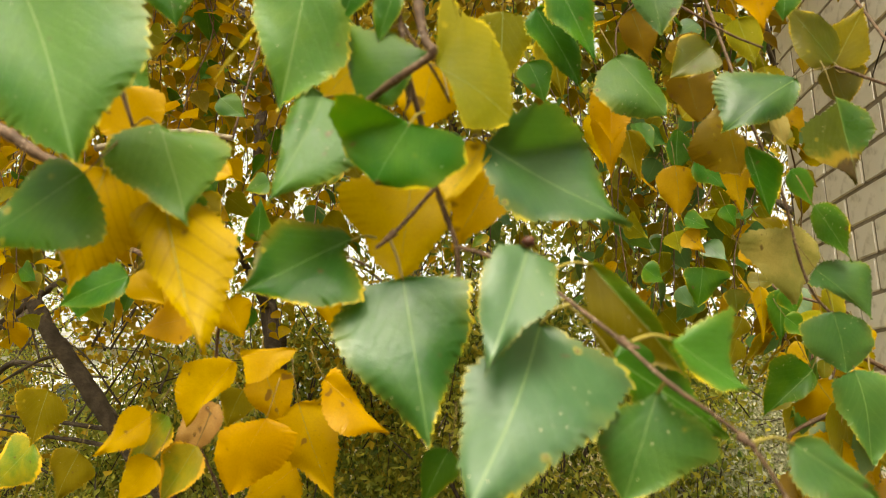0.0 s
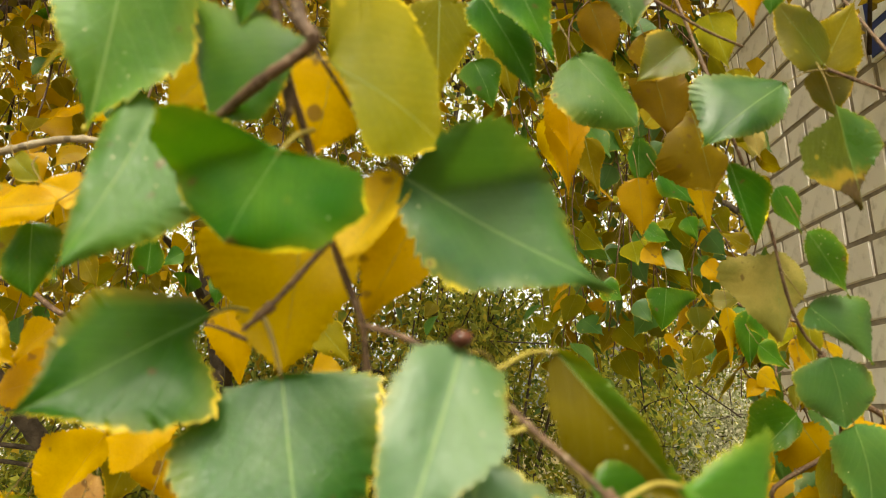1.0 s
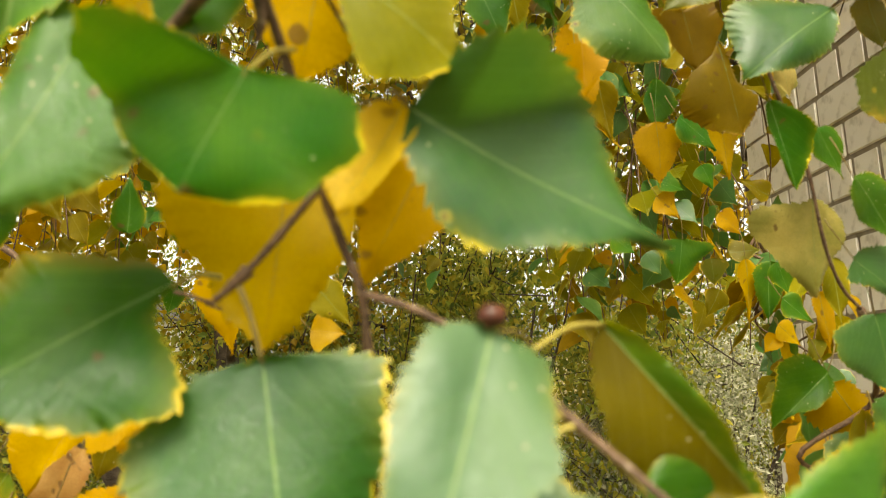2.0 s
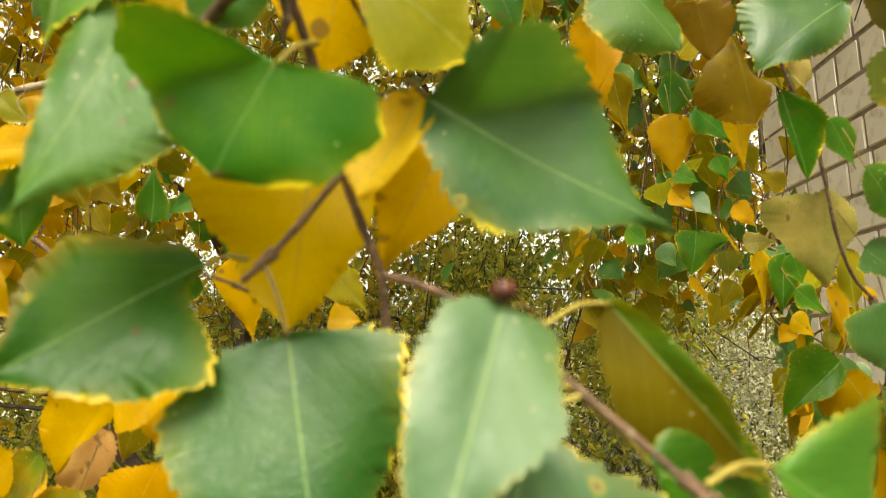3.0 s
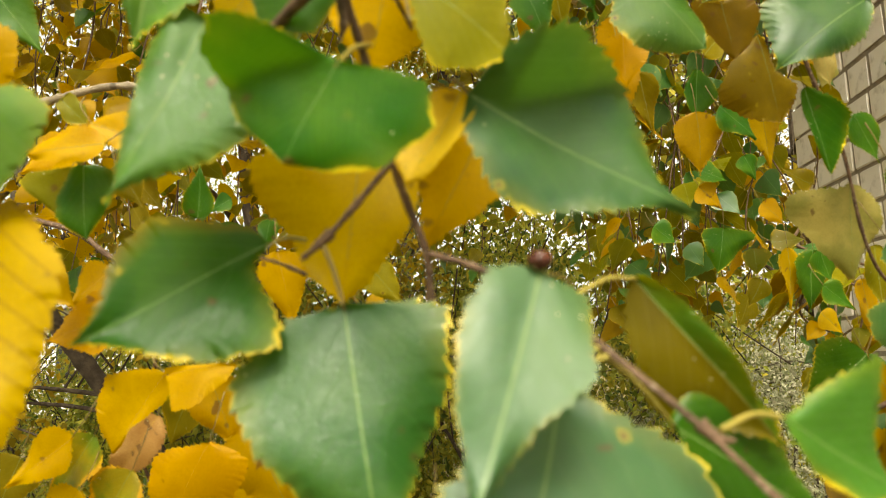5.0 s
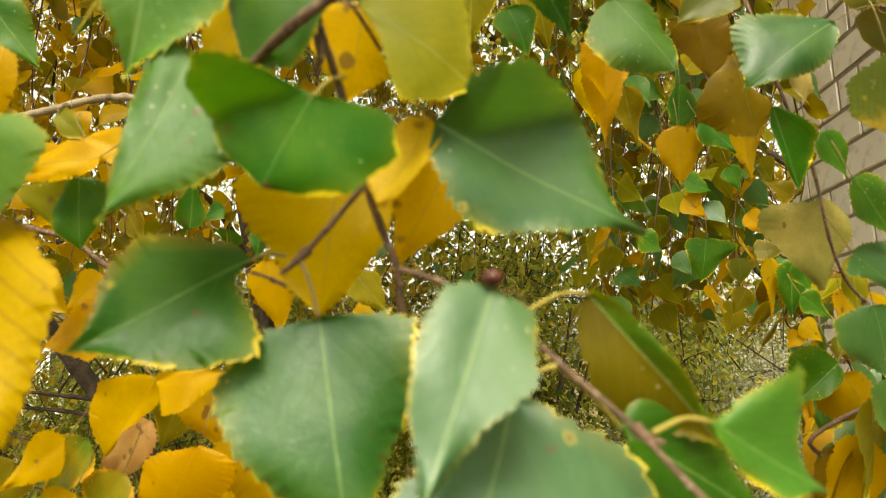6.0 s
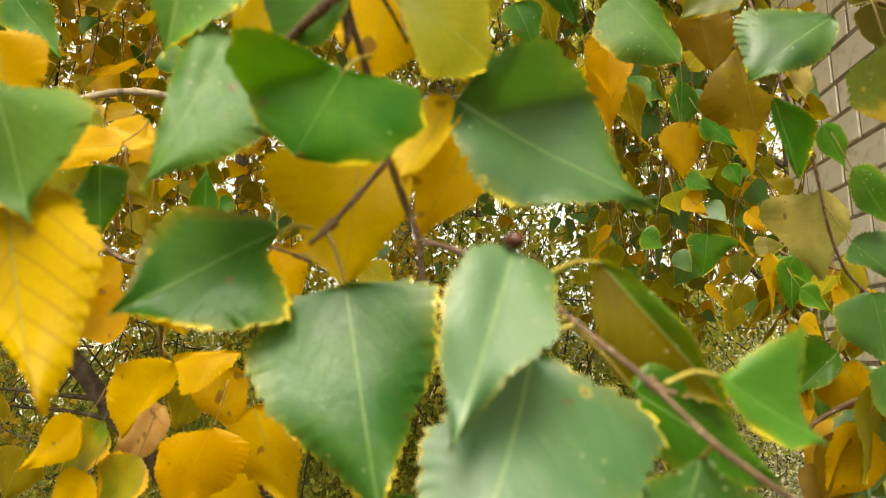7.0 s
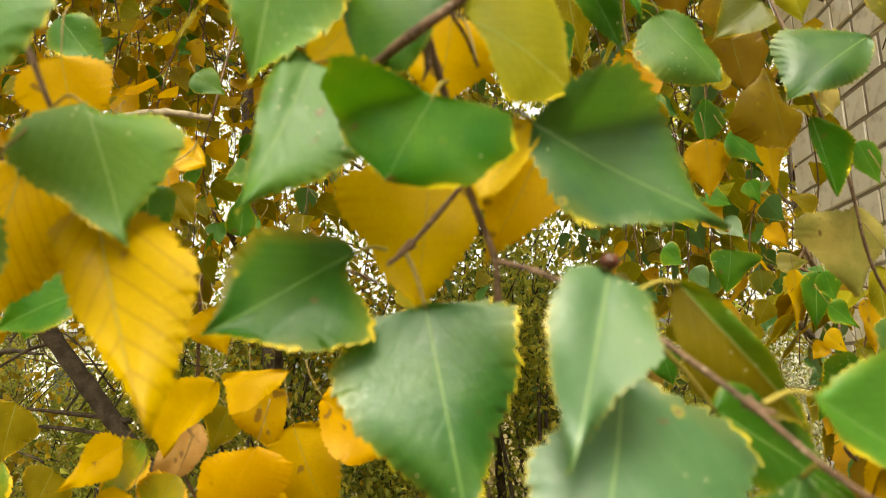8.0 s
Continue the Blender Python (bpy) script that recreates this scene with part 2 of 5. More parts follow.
speckled(TWIG, (0.24, 0.17, 0.12), 420, 0.30)
STALK = plain_material("leaf_stalk", (0.190, 0.150, 0.028), (0.280, 0.220, 0.048), 300, 0.5, 0.3, 0.0003)
RIB = plain_material("leaf_midrib", (0.120, 0.210, 0.055), (0.220, 0.290, 0.095), 300, 0.5, 0.2, 0.0002)
RIB_YELLOW = plain_material("yellow_midrib", (0.420, 0.240, 0.030), (0.500, 0.300, 0.050), 300, 0.5, 0.2, 0.0002)
PALE_BARK = plain_material("pale_birch_bark", (0.190, 0.145, 0.095), (0.300, 0.240, 0.170), 60, 0.7, 0.8, 0.002)
speckled(PALE_BARK, (0.06, 0.045, 0.03), 90, 0.34)
# brown stalk colour with the shade on the stalks behind put into it
SHADED_BROWN_STALK = plain_material("shaded_brown_stalk", (0.110, 0.075, 0.020), (0.180, 0.125, 0.035), 300, 0.5, 0.3, 0.0003)
BARK = plain_material("bark", (0.040, 0.028, 0.018), (0.088, 0.064, 0.044), 14, 0.9, 1.0, 0.02)
MORTAR = plain_material("mortar", (0.270, 0.230, 0.200), (0.360, 0.310, 0.270), 40, 0.95, 0.6, 0.003)
GROUND = plain_material("ground", (0.070, 0.054, 0.022), (0.150, 0.110, 0.036), 3.0, 0.95, 0.8, 0.03)


def brick_material():
    m, n, l = material("silicate_brick")
    obj = n.new("ShaderNodeTexCoord").outputs["Object"]
    info = n.new("ShaderNodeObjectInfo")
    geo = n.new("ShaderNodeNewGeometry")
    pick = calc(n, l, "FRACT", calc(n, l, "ADD", info.outputs["Random"], geo.outputs["Random Per Island"]))
    col = mixer(n, l, (0.74, 0.690, 0.650), (0.83, 0.780, 0.740), pick)
    f, g = grain(n, l, obj, 18), grain(n, l, obj, 260)
    col = mixer(n, l, col, (0.36, 0.31, 0.27), calc(n, l, "MULTIPLY", ramp(n, l, f, 0.5, 0.75), 0.5))
    col = mixer(n, l, col, (0.62, 0.58, 0.53), calc(n, l, "MULTIPLY", ramp(n, l, g, 0.55, 0.75), 0.4))
    l.new(col, n["Principled BSDF"].inputs["Base Color"])
    n["Principled BSDF"].inputs["Roughness"].default_value = 0.9
    l.new(bumped(n, l, calc(n, l, "ADD", f, g), 0.5, 0.002), n["Principled BSDF"].inputs["Normal"])
    return m


def foliage_material(name, colors, gloss=0.65, through_share=0.4):
    """Many small far leaves, each with a colour of its own."""
    m, n, l = material(name)
    geo = n.new("ShaderNodeNewGeometry")
    cr = n.new("ShaderNodeValToRGB")
    while len(cr.color_ramp.elements) < len(colors):
        cr.color_ramp.elements.new(0.5)
    for i, (e, c) in enumerate(zip(cr.color_ramp.elements, colors)):
        e.position = i / (len(colors) - 1)
        e.color = (*c, 1)
    l.new(geo.outputs["Random Per Island"], cr.inputs[0])
    obj = n.new("ShaderNodeTexCoord").outputs["Object"]
    col = mixer(n, l, cr.outputs[0], (0.06, 0.08, 0.01), calc(n, l, "MULTIPLY", ramp(n, l, grain(n, l, obj, 1.6), 0.42, 0.7), 0.18))
    bsdf = n["Principled BSDF"]
    l.new(col, bsdf.inputs["Base Color"])
    bsdf.inputs["Roughness"].default_value = gloss
    bsdf.inputs["Specular IOR Level"].default_value = 0.2
    tr = n.new("ShaderNodeBsdfTranslucent")
    l.new(col, tr.inputs["Color"])
    both = n.new("ShaderNodeMixShader")
    both.inputs[0].default_value = through_share
    l.new(bsdf.outputs[0], both.inputs[1])
    l.new(tr.outputs[0], both.inputs[2])
    l.new(both.outputs[0], n["Material Output"].inputs["Surface"])
    return m


CROWN_YELLOW = foliage_material("crown_yellow", [(0.46, 0.29, 0.015), (0.24, 0.17, 0.015), (0.52, 0.34, 0.02), (0.12, 0.11, 0.015), (0.36, 0.22, 0.015)], through_share=0.5)
CROWN_GREEN = foliage_material("crown_green", [(0.14, 0.19, 0.03), (0.42, 0.40, 0.06), (0.06, 0.11, 0.025), (0.50, 0.40, 0.05), (0.24, 0.28, 0.04)], through_share=0.55)
SHRUB = foliage_material("shrub_leaves", [(0.42, 0.40, 0.26), (0.17, 0.19, 0.08), (0.58, 0.54, 0.42), (0.30, 0.30, 0.16), (0.50, 0.46, 0.33)])


# ---- mesh helpers ----
def mesh_object(name, verts, faces, mat, parent=None, label="", smooth=True):
    me = bpy.data.meshes.new(name)
    me.from_pydata(verts, [], faces)
    if smooth:
        me.polygons.foreach_set("use_smooth", [True] * len(me.polygons))
    me.materials.append(mat)
    ob = new(name, me)
    ob.parent = parent
    if label:
        tagged(ob, label)
    return ob


def thing(name, at, label, category, group="", kind=""):
    ob = new(name)
    ob.empty_display_size = 0.05
    ob.location = at
    return tagged(ob, label, category, group, kind)


def smooth_line(points, steps):
    """A smooth line through the points."""
    p = [Vector(q) for q in points]
    p = [2 * p[0] - p[1], *p, 2 * p[-1] - p[-2]]
    out = []
    for i in range(1, len(p) - 2):
        a, b, c, d = p[i - 1:i + 3]
        for s in range(steps):
            t = s / steps
            out.append(0.5 * (2 * b + (c - a) * t + (2 * a - 5 * b + 4 * c - d) * t * t + (3 * b - a - 3 * c + d) * t ** 3))
    out.append(p[-2])
    return out


def tube(line, radii, sides=8, lump=0.0, seed=0):
    """Verts and faces of a tapered tube along a line, closed at both ends."""
    rnd = random.Random(seed)
    verts, faces = [], []
    side = None
    for i, q in enumerate(line):
        d = (line[min(i + 1, len(line) - 1)] - line[max(i - 1, 0)]).normalized()
        if side is None:
            side = d.orthogonal().normalized()
        side = (side - d * side.dot(d)).normalized()
        other = d.cross(side)
        k = 1 + lump * rnd.uniform(-1, 1)
        for j in range(sides):
            a = 2 * math.pi * j / sides
            verts.append(q + (side * math.cos(a) + other * math.sin(a)) * radii[i] * k * (1 + 0.4 * lump * rnd.uniform(-1, 1)))
    for i in range(len(line) - 1):
        for j in range(sides):
            a, b = i * sides + j, i * sides + (j + 1) % sides
            faces.append((a, b, b + sides, a + sides))
    faces.append(tuple(range(sides))[::-1])
    faces.append(tuple(range((len(line) - 1) * sides, len(line) * sides)))
    return verts, faces


HALF = ([0, 0.02, 0.06, 0.12, 0.20, 0.28, 0.40, 0.53, 0.66, 0.77, 0.86, 0.93, 1.0], [0.0, 0.25, 0.53, 0.79, 0.96, 1.0, 0.90, 0.72, 0.51, 0.32, 0.165, 0.07, 0.0])


STATIONS = [0, 0.03, 0.08, 0.25, 0.45, 0.65, 0.85, 1]


def margin(width, peak):
    """Half of a blade's outline, as shares of its greatest width from base to tip. width: that width, or five widths along the blade."""
    u = np.linspace(0, 1, 201)
    if not isinstance(width, tuple):
        return np.interp(np.where(u < peak, u * 0.27 / peak, 0.27 + (u - peak) * 0.73 / (1 - peak)), *HALF)
    w = np.interp(u, STATIONS, [0, 0.62 * width[0], *width, 0])
    soft = np.convolve(np.pad(w, 8, mode="edge"), np.full(17, 1 / 17), "valid")
    k = np.clip(np.minimum(u, 1 - u) / 0.1, 0, 1)
    return (soft * k + w * (1 - k)) / max(width)


def blade_mesh(name, length, width, fold, bow, seed, teeth=17, cols=5, peak=(0.27, 0.27), lobe=(0.03, 0.03), crease=None):
    """A birch leaf in its own frame: y from base to tip, x across, z its upper face. Toothed margin, a keel along the midrib, a bow and waves. crease: the side that bends up, where (shares of the length at base and tip), degrees."""
    rnd = random.Random(seed)
    per = 3
    nu = teeth * per
    slopes = [math.sin(radians(a)) for a in fold]
    flats = [math.cos(radians(a)) for a in fold]
    cup = rnd.uniform(-0.28, 0.05)
    wave, phase, lean = rnd.uniform(0.018, 0.04) * length, rnd.uniform(0, 6.3), rnd.uniform(-0.05, 0.05)
    skew = (rnd.uniform(0.97, 1.03), rnd.uniform(0.97, 1.03))
    sides = [margin(w, p) for w, p in zip(width, peak)]
    widest = [max(w) if isinstance(w, tuple) else w for w in width]
    lobes = [q if isinstance(q, tuple) else (q, 0.22) for q in lobe]
    fine = np.linspace(0, 1, 201)
    edges, run = [], 0.0
    for s in (0, 1):
        back, reach = lobes[s]
        ex = sides[s] * widest[s] * skew[s] * (1 + 0.035 * np.sin(fine * 17 + phase + 2 * s) * np.minimum(1.0, 6 * fine))
        ey = length * (fine - back * np.exp(-(fine / reach) ** 2) * np.minimum(1.0, sides[s] * 1.2))
        edges.append((ex, ey, np.gradient(ex), np.gradient(ey)))
        steps = np.hypot(np.diff(ex), np.diff(ey))
        run = run + np.concatenate([[0], np.cumsum(steps)]) / steps.sum() / 2
    verts, uvs, plans, faces = [], [], [], []
    for i in range(nu + 1):
        u = float(np.interp(i / nu, run, fine))  # rows lie evenly along the margin
        saw = (i % per) / (per - 1)
        if i % per == 0:
            big = rnd.uniform(0.5, 1.0) if (i // per) % 3 else rnd.uniform(1.3, 1.9)
        for j in range(-cols, cols + 1):
            f = j / cols
            s = 1 if f >= 0 else 0
            w, my, dx, dy = (float(np.interp(u, fine, q)) for q in edges[s])
            even = w
            if abs(j) == cols and 0.03 < u < 0.985:
                d = math.hypot(dx, dy)
                out = min(widest[s], 0.30 * length) * 0.078 * big * (saw - 0.4) * (1.15 - 0.5 * u)
                on = 0.019 * length * saw * big
                w, my = w + (out * dy + on * dx) / d, my + (on * dy - out * dx) / d
            across, raised = abs(f) * w * flats[s], 0.0
            if crease and crease[0] == s:
                over = across - length * max(0.02, crease[1] + (crease[2] - crease[1]) * u)
                soft = 0.5 * (over + math.hypot(over, 0.04 * length))
                across, raised = across - soft * (1 - math.cos(radians(crease[3]))), soft * math.sin(radians(crease[3]))
            x = math.copysign(across, f) + lean * length * math.sin(math.pi * u) * 0.5
            y = length * u + f * f * (my - length * u)
            z = raised + abs(f) * even * slopes[s] + cup * f * f * even + bow * length * u * (1 - u)
            z += 0.022 * length * math.sin(5.2 * u + phase) * math.cos(2.4 * f + 1.7 * phase)
            z += wave * abs(f) ** 1.5 * math.sin(u * 9 + phase + f * 1.7) + 0.00015 * length * abs(f) * math.sin((u - 0.4 * abs(f)) * 50)
            verts.append((x, y, z))
            uvs.append((0.5 + 0.5 * f, u))
            plans.append((f * w / length, u))
    row = 2 * cols + 1
    for i in range(nu):
        for j in range(row - 1):
            a = i * row + j
            faces.append((a, a + 1, a + 1 + row, a + row))
    me = bpy.data.meshes.new(name)
    me.from_pydata(verts, [], faces)
    me.polygons.foreach_set("use_smooth", [True] * len(me.polygons))
    idx = np.zeros(len(me.loops), dtype=np.int32)
    me.loops.foreach_get("vertex_index", idx)
    for layer, data in (("blade", uvs), ("plan", plans)):
        uv = me.uv_layers.new(name=layer)
        uv.data.foreach_set("uv", np.array(data, dtype=np.float32)[idx].ravel())
    middle = [Vector(verts[i * row + cols]) for i in range(0, nu + 1, 3)]
    return me, middle


SPINES = {}


def leaf(parent, kind, base, tip, width, peak=(0.27, 0.27), roll=0, fold=(8, 8), curl=4, stalk=True, lobe=(0.03, 0.03), crease=None):
    """One leaf of a branch from its base to its tip, its upper face towards the open side of the tree, rolled about its midrib."""
    base, tip = Vector(base), Vector(tip)
    axis = tip - base
    length = axis.length
    yv = axis.normalized()
    zv = Vector((0.05, -1.0, 0.25))
    zv = (zv - yv * zv.dot(yv)).normalized()
    zv = Matrix.Rotation(radians(roll), 3, yv) @ zv
    xv = yv.cross(zv)
    m = Matrix((xv, yv, zv)).transposed().to_4x4()
    seed = int(abs(base.x * 91573 + base.z * 31337)) % 99991
    me, middle = blade_mesh("leaf", length, width, fold, curl / 60, seed, teeth=22, cols=9 if crease else 5, peak=peak, lobe=lobe, crease=crease)
    me.materials.append(LEAF[kind])
    ob = new("leaf", me)
    ob.parent = parent
    ob.matrix_local = Matrix.Translation(base - parent.location) @ m
    n = len(middle)
    v, f = tube([q + Vector((0, 0, 0.00006)) for q in middle[:int(0.8 * n)]], [length * 0.0030 * (1 - i / (0.8 * n)) ** 1.3 * min(1.0, 0.0007 / (0.0030 * length)) * 0.62 + 0.00004 for i in range(int(0.8 * n))], 6)
    mesh_object("midrib", v, f, RIB_YELLOW if kind in ("yellow", "brown") else RIB, ob)
    if stalk:
        best, aim = 0.032, None
        if stalk is not True:
            aim = Vector(stalk)
            best = 0.0
        for q in SPINES.get(parent.name, ()):
            if (q - base).length < best:
                best, aim = (q - base).length, q
        if aim is None:
            aim = base - axis * 0.25 + Vector((0, 0.006, 0.012))
        bend = base - yv * min(best, 0.02) * 0.3
        back = m.inverted().to_3x3()
        line = smooth_line([back @ (q - base) for q in (aim, aim.lerp(bend, 0.55) + Vector((0, 0, 0.0012)), base + yv * 0.001)], 5)
        thick = 0.00062 if stalk is not True else 0.00042
        v, f = tube(line, [thick - 0.0002 * i / len(line) for i in range(len(line))], 6)
        mesh_object("stalk", v, f, STALK if stalk is not True and kind != "deep" else SHADED_BROWN_STALK, ob, "slender leaf stalk")
    return ob


def twig(parent, points, r0, r1, name="twig"):
    line = smooth_line(points, 7)
    if name == "twig":
        SPINES.setdefault(parent.name, []).extend(line)
    n = len(line)
    v, f = tube([q - parent.location for q in line], [(r0 + (r1 - r0) * i / n) * (1.25 if i % 14 == 7 else 1.0) for i in range(n)], 9, 0.10, n)
    return mesh_object(name, v, f, PALE_BARK if name == "branch" else TWIG, parent, {"twig": "thin reddish-brown birch twig", "branch": "pale tan birch branch"}.get(name, ""))


# ---- ground ----
gv, gf = [], []
N = 60
for i in range(N + 1):
    for j in range(N + 1):
        a, b = 2 * i / N - 1, 2 * j / N - 1
        x, y = 400 * a * abs(a) ** 2, 400 * b * abs(b) ** 2
        gv.append((x, y, 0.05 * noise.noise((x * 0.4, y * 0.4, 0)) - 0.03))
for i in range(N):
    for j in range(N):
        a = i * (N + 1) + j
        gf.append((a, a + N + 1, a + N + 2, a + 1))
tagged(mesh_object("ground", gv, gf, GROUND), "bare autumn ground strewn with fallen leaves", "ground", kind="structure")

# ---- brick wall ----
WALL_AT, WALL_TURN = (1.30, 0.0, 0.0), -4.0
WALL_FROM, WALL_TO, WALL_TOP = -0.6, 2.80, 4.2
BRICK_L, BRICK_H, JOINT, HEADER = 0.258, 0.1115, 0.013, 0.123
BRICK = brick_material()
wm = pose(*WALL_AT, 0, 0, WALL_TURN)


def box(x0, x1, y0, y1, z0, z1, worn=0.0):
    v = [(x, y, z) for x in (x0, x1) for y in (y0, y1) for z in (z0, z1)]
    return v, [(0, 1, 3, 2), (4, 6, 7, 5), (0, 4, 5, 1), (2, 3, 7, 6), (0, 2, 6, 4), (1, 5, 7, 3)]


wall = mesh_object("wall_east", *box(0.005, 0.38, WALL_FROM, WALL_TO - 0.03, -0.1, WALL_TOP), MORTAR, smooth=False)
wall.matrix_world = wm
tagged(wall, "pale silicate brick wall of a house beside the tree", "wall", kind="structure")


def brick_mesh(length, height):
    bm = bmesh.new()
    bmesh.ops.create_cube(bm, size=1.0)
    for v in bm.verts:
        v.co = Vector((v.co.x * 0.05 + 0.025, v.co.y * length, v.co.z * height))
    bmesh.ops.bevel(bm, geom=[e for e in bm.edges if min(v.co.x for v in e.verts) < 0.001], offset=0.004, segments=2, affect="EDGES")
    me = bpy.data.meshes.new("brick")
    bm.to_mesh(me)
    bm.free()
    me.materials.append(BRICK)
    return me


sign = thing("wall_sign", wm @ Vector((-0.012, 1.685, 2.587)), "blue enamel plate with a white rim on the brick wall", "sign")
sign.rotation_euler = (0, 0, radians(WALL_TURN))
ENAMEL = plain_material("blue_enamel", (0.020, 0.035, 0.160), (0.026, 0.045, 0.200), 20, 0.3, 0.1, 0.0005)
WHITE = plain_material("white_enamel", (0.70, 0.70, 0.68), (0.78, 0.78, 0.76), 20, 0.3, 0.1, 0.0005)
mesh_object("rim", *box(-0.002, 0.012, -0.13, 0.13, 0.0, 0.20), WHITE, sign, "white rim", smooth=False)
mesh_object("plate", *box(-0.005, -0.002, -0.12, 0.12, 0.01, 0.19), ENAMEL, sign, smooth=False)
for z in (0.05, 0.11):
    mesh_object("bar", *box(-0.007, -0.005, -0.09, 0.09, z, z + 0.035), WHITE, sign, smooth=False)

# ---- the fore branches ----
foreground = thing("birch_branch", (0.0, 0.2, 1.85), "drooping birch twigs with large green and yellowing leaves", "branch", "birch branches")
left = thing("birch_branch", (-0.15, 0.22, 1.85), "birch branch with broad green leaves and one bright yellow leaf", "branch", "birch branches")
cluster = thing("birch_branch", (-0.16, 0.45, 1.85), "birch branch with a cluster of golden yellow spotted leaves", "branch", "birch branches")
right = thing("birch_branch", (0.22, 0.42, 1.95), "drooping birch branch with green, olive and brown-tinged leaves", "branch", "birch branches")
twig(foreground, [(-0.0088, 0.1891, 1.7412), (-0.0073, 0.1892, 1.7193), (-0.0054, 0.1891, 1.7092), (-0.0031, 0.1886, 1.7058), (-0.0047, 0.1903, 1.7039), (-0.0149, 0.1962, 1.6996), (-0.0272, 0.2114, 1.6978), (-0.0447, 0.2366, 1.6955)], 0.00158, 0.00115)
twig(foreground, [(-0.0178, 0.2009, 1.7435), (-0.0136, 0.2060, 1.7214), (-0.0118, 0.2111, 1.7097), (-0.0076, 0.2181, 1.6953), (-0.0023, 0.2243, 1.6740), (0.0012, 0.2267, 1.6635), (0.0047, 0.2290, 1.6537), (0.0055, 0.2338, 1.6437), (0.0076, 0.2410, 1.6232)], 0.00101, 0.00086)
twig(foreground, [(-0.0023, 0.2243, 1.6740), (-0.0105, 0.2264, 1.6649), (-0.0182, 0.2271, 1.6566), (-0.0227, 0.2279, 1.6532)], 0.00079, 0.00065)
twig(foreground, [(0.0047, 0.2290, 1.6537), (0.0164, 0.2251, 1.6492), (0.0315, 0.2128, 1.6383), (0.0385, 0.2024, 1.6301), (0.0503, 0.1929, 1.6178), (0.0602, 0.1835, 1.6055), (0.0789, 0.1843, 1.5914), (0.0894, 0.1855, 1.5752)], 0.00079, 0.00054)
twig(foreground, [(-0.0167, 0.2150, 1.7355), (-0.0123, 0.2168, 1.7278), (-0.0028, 0.2199, 1.7142), (0.0023, 0.2333, 1.7098)], 0.00065, 0.00043)
twig(left, [(-0.1762, 0.2340, 1.7067), (-0.1557, 0.2305, 1.6952), (-0.1435, 0.2323, 1.6873), (-0.1303, 0.2392, 1.6843), (-0.1146, 0.2518, 1.6830)], 0.0023, 0.00187)
twig(left, [(-0.1065, 0.2034, 1.7057), (-0.1044, 0.2049, 1.6994), (-0.1013, 0.2085, 1.6891)], 0.00072, 0.00065)
twig(cluster, [(-0.1392, 0.4241, 1.6836), (-0.1507, 0.4578, 1.6441), (-0.1586, 0.4786, 1.6074), (-0.1682, 0.4847, 1.5810), (-0.1547, 0.4925, 1.5470), (-0.1527, 0.5088, 1.5302)], 0.00115, 0.00086)
twig(cluster, [(-0.3143, 0.5805, 1.8276), (-0.2808, 0.5782, 1.8338), (-0.2556, 0.5764, 1.8394), (-0.2264, 0.5751, 1.8412), (-0.1890, 0.5745, 1.8349)], 0.00317, 0.00259, name="branch")
twig(cluster, [(-0.2926, 0.5685, 1.7377), (-0.2570, 0.5687, 1.7270), (-0.2296, 0.5706, 1.7067), (-0.2058, 0.5706, 1.7002)], 0.00252, 0.0018)
twig(right, [(0.1911, 0.4007, 1.7847), (0.2007, 0.4060, 1.7620), (0.2151, 0.4132, 1.7307), (0.2258, 0.4225, 1.6906), (0.2347, 0.4273, 1.6696), (0.2455, 0.4301, 1.6574)], 0.00101, 0.00086)
twig(right, [(0.1202, 0.3830, 1.8614), (0.1542, 0.3869, 1.8447), (0.1811, 0.3903, 1.8300), (0.2025, 0.3923, 1.8213)], 0.00086, 0.00072)
twig(right, [(0.2345, 0.3730, 1.7981), (0.2487, 0.3741, 1.7932), (0.2673, 0.3756, 1.7869), (0.2893, 0.3769, 1.7810)], 0.00094, 0.00094)
twig(right, [(0.3609, 0.8771, 1.9436), (0.4015, 0.8837, 1.8876), (0.4319, 0.8897, 1.8386), (0.4453, 0.8932, 1.8107)], 0.00101, 0.00086)
twig(foreground, [(-0.0423, 0.2659, 1.6590), (-0.0383, 0.2649, 1.6578), (-0.0341, 0.2640, 1.6561), (-0.0297, 0.2631, 1.6540)], 0.00050, 0.00040)
twig(foreground, [(-0.0341, 0.2640, 1.6561), (-0.0297, 0.2631, 1.6540), (-0.0275, 0.2627, 1.6529)], 0.00080, 0.00020, name="bud_or_bead")
twig(foreground, [(-0.0163, 0.2272, 1.6586), (-0.0194, 0.2273, 1.6558), (-0.0232, 0.2274, 1.6525)], 0.00144, 0.00022, name="bud_or_bead")
twig(foreground, [(-0.0119, 0.2131, 1.7065), (-0.0115, 0.2132, 1.7007), (-0.0129, 0.2130, 1.6961)], 0.00137, 0.00022, name="bud_or_bead")
twig(foreground, [(0.0501, 0.1934, 1.6183), (0.0518, 0.1920, 1.6166), (0.0545, 0.1903, 1.6158)], 0.00144, 0.00036, name="bud_or_bead")
twig(foreground, [(0.0776, 0.1846, 1.5925), (0.0786, 0.1831, 1.5911), (0.0807, 0.1822, 1.5898)], 0.00144, 0.00036, name="bud_or_bead")
BEAD = plain_material("bead_shell", (0.030, 0.009, 0.006), (0.085, 0.026, 0.014), 500, 0.22, 0.3, 0.0003)
speckled(BEAD, (0.42, 0.26, 0.18), 330, 0.35)


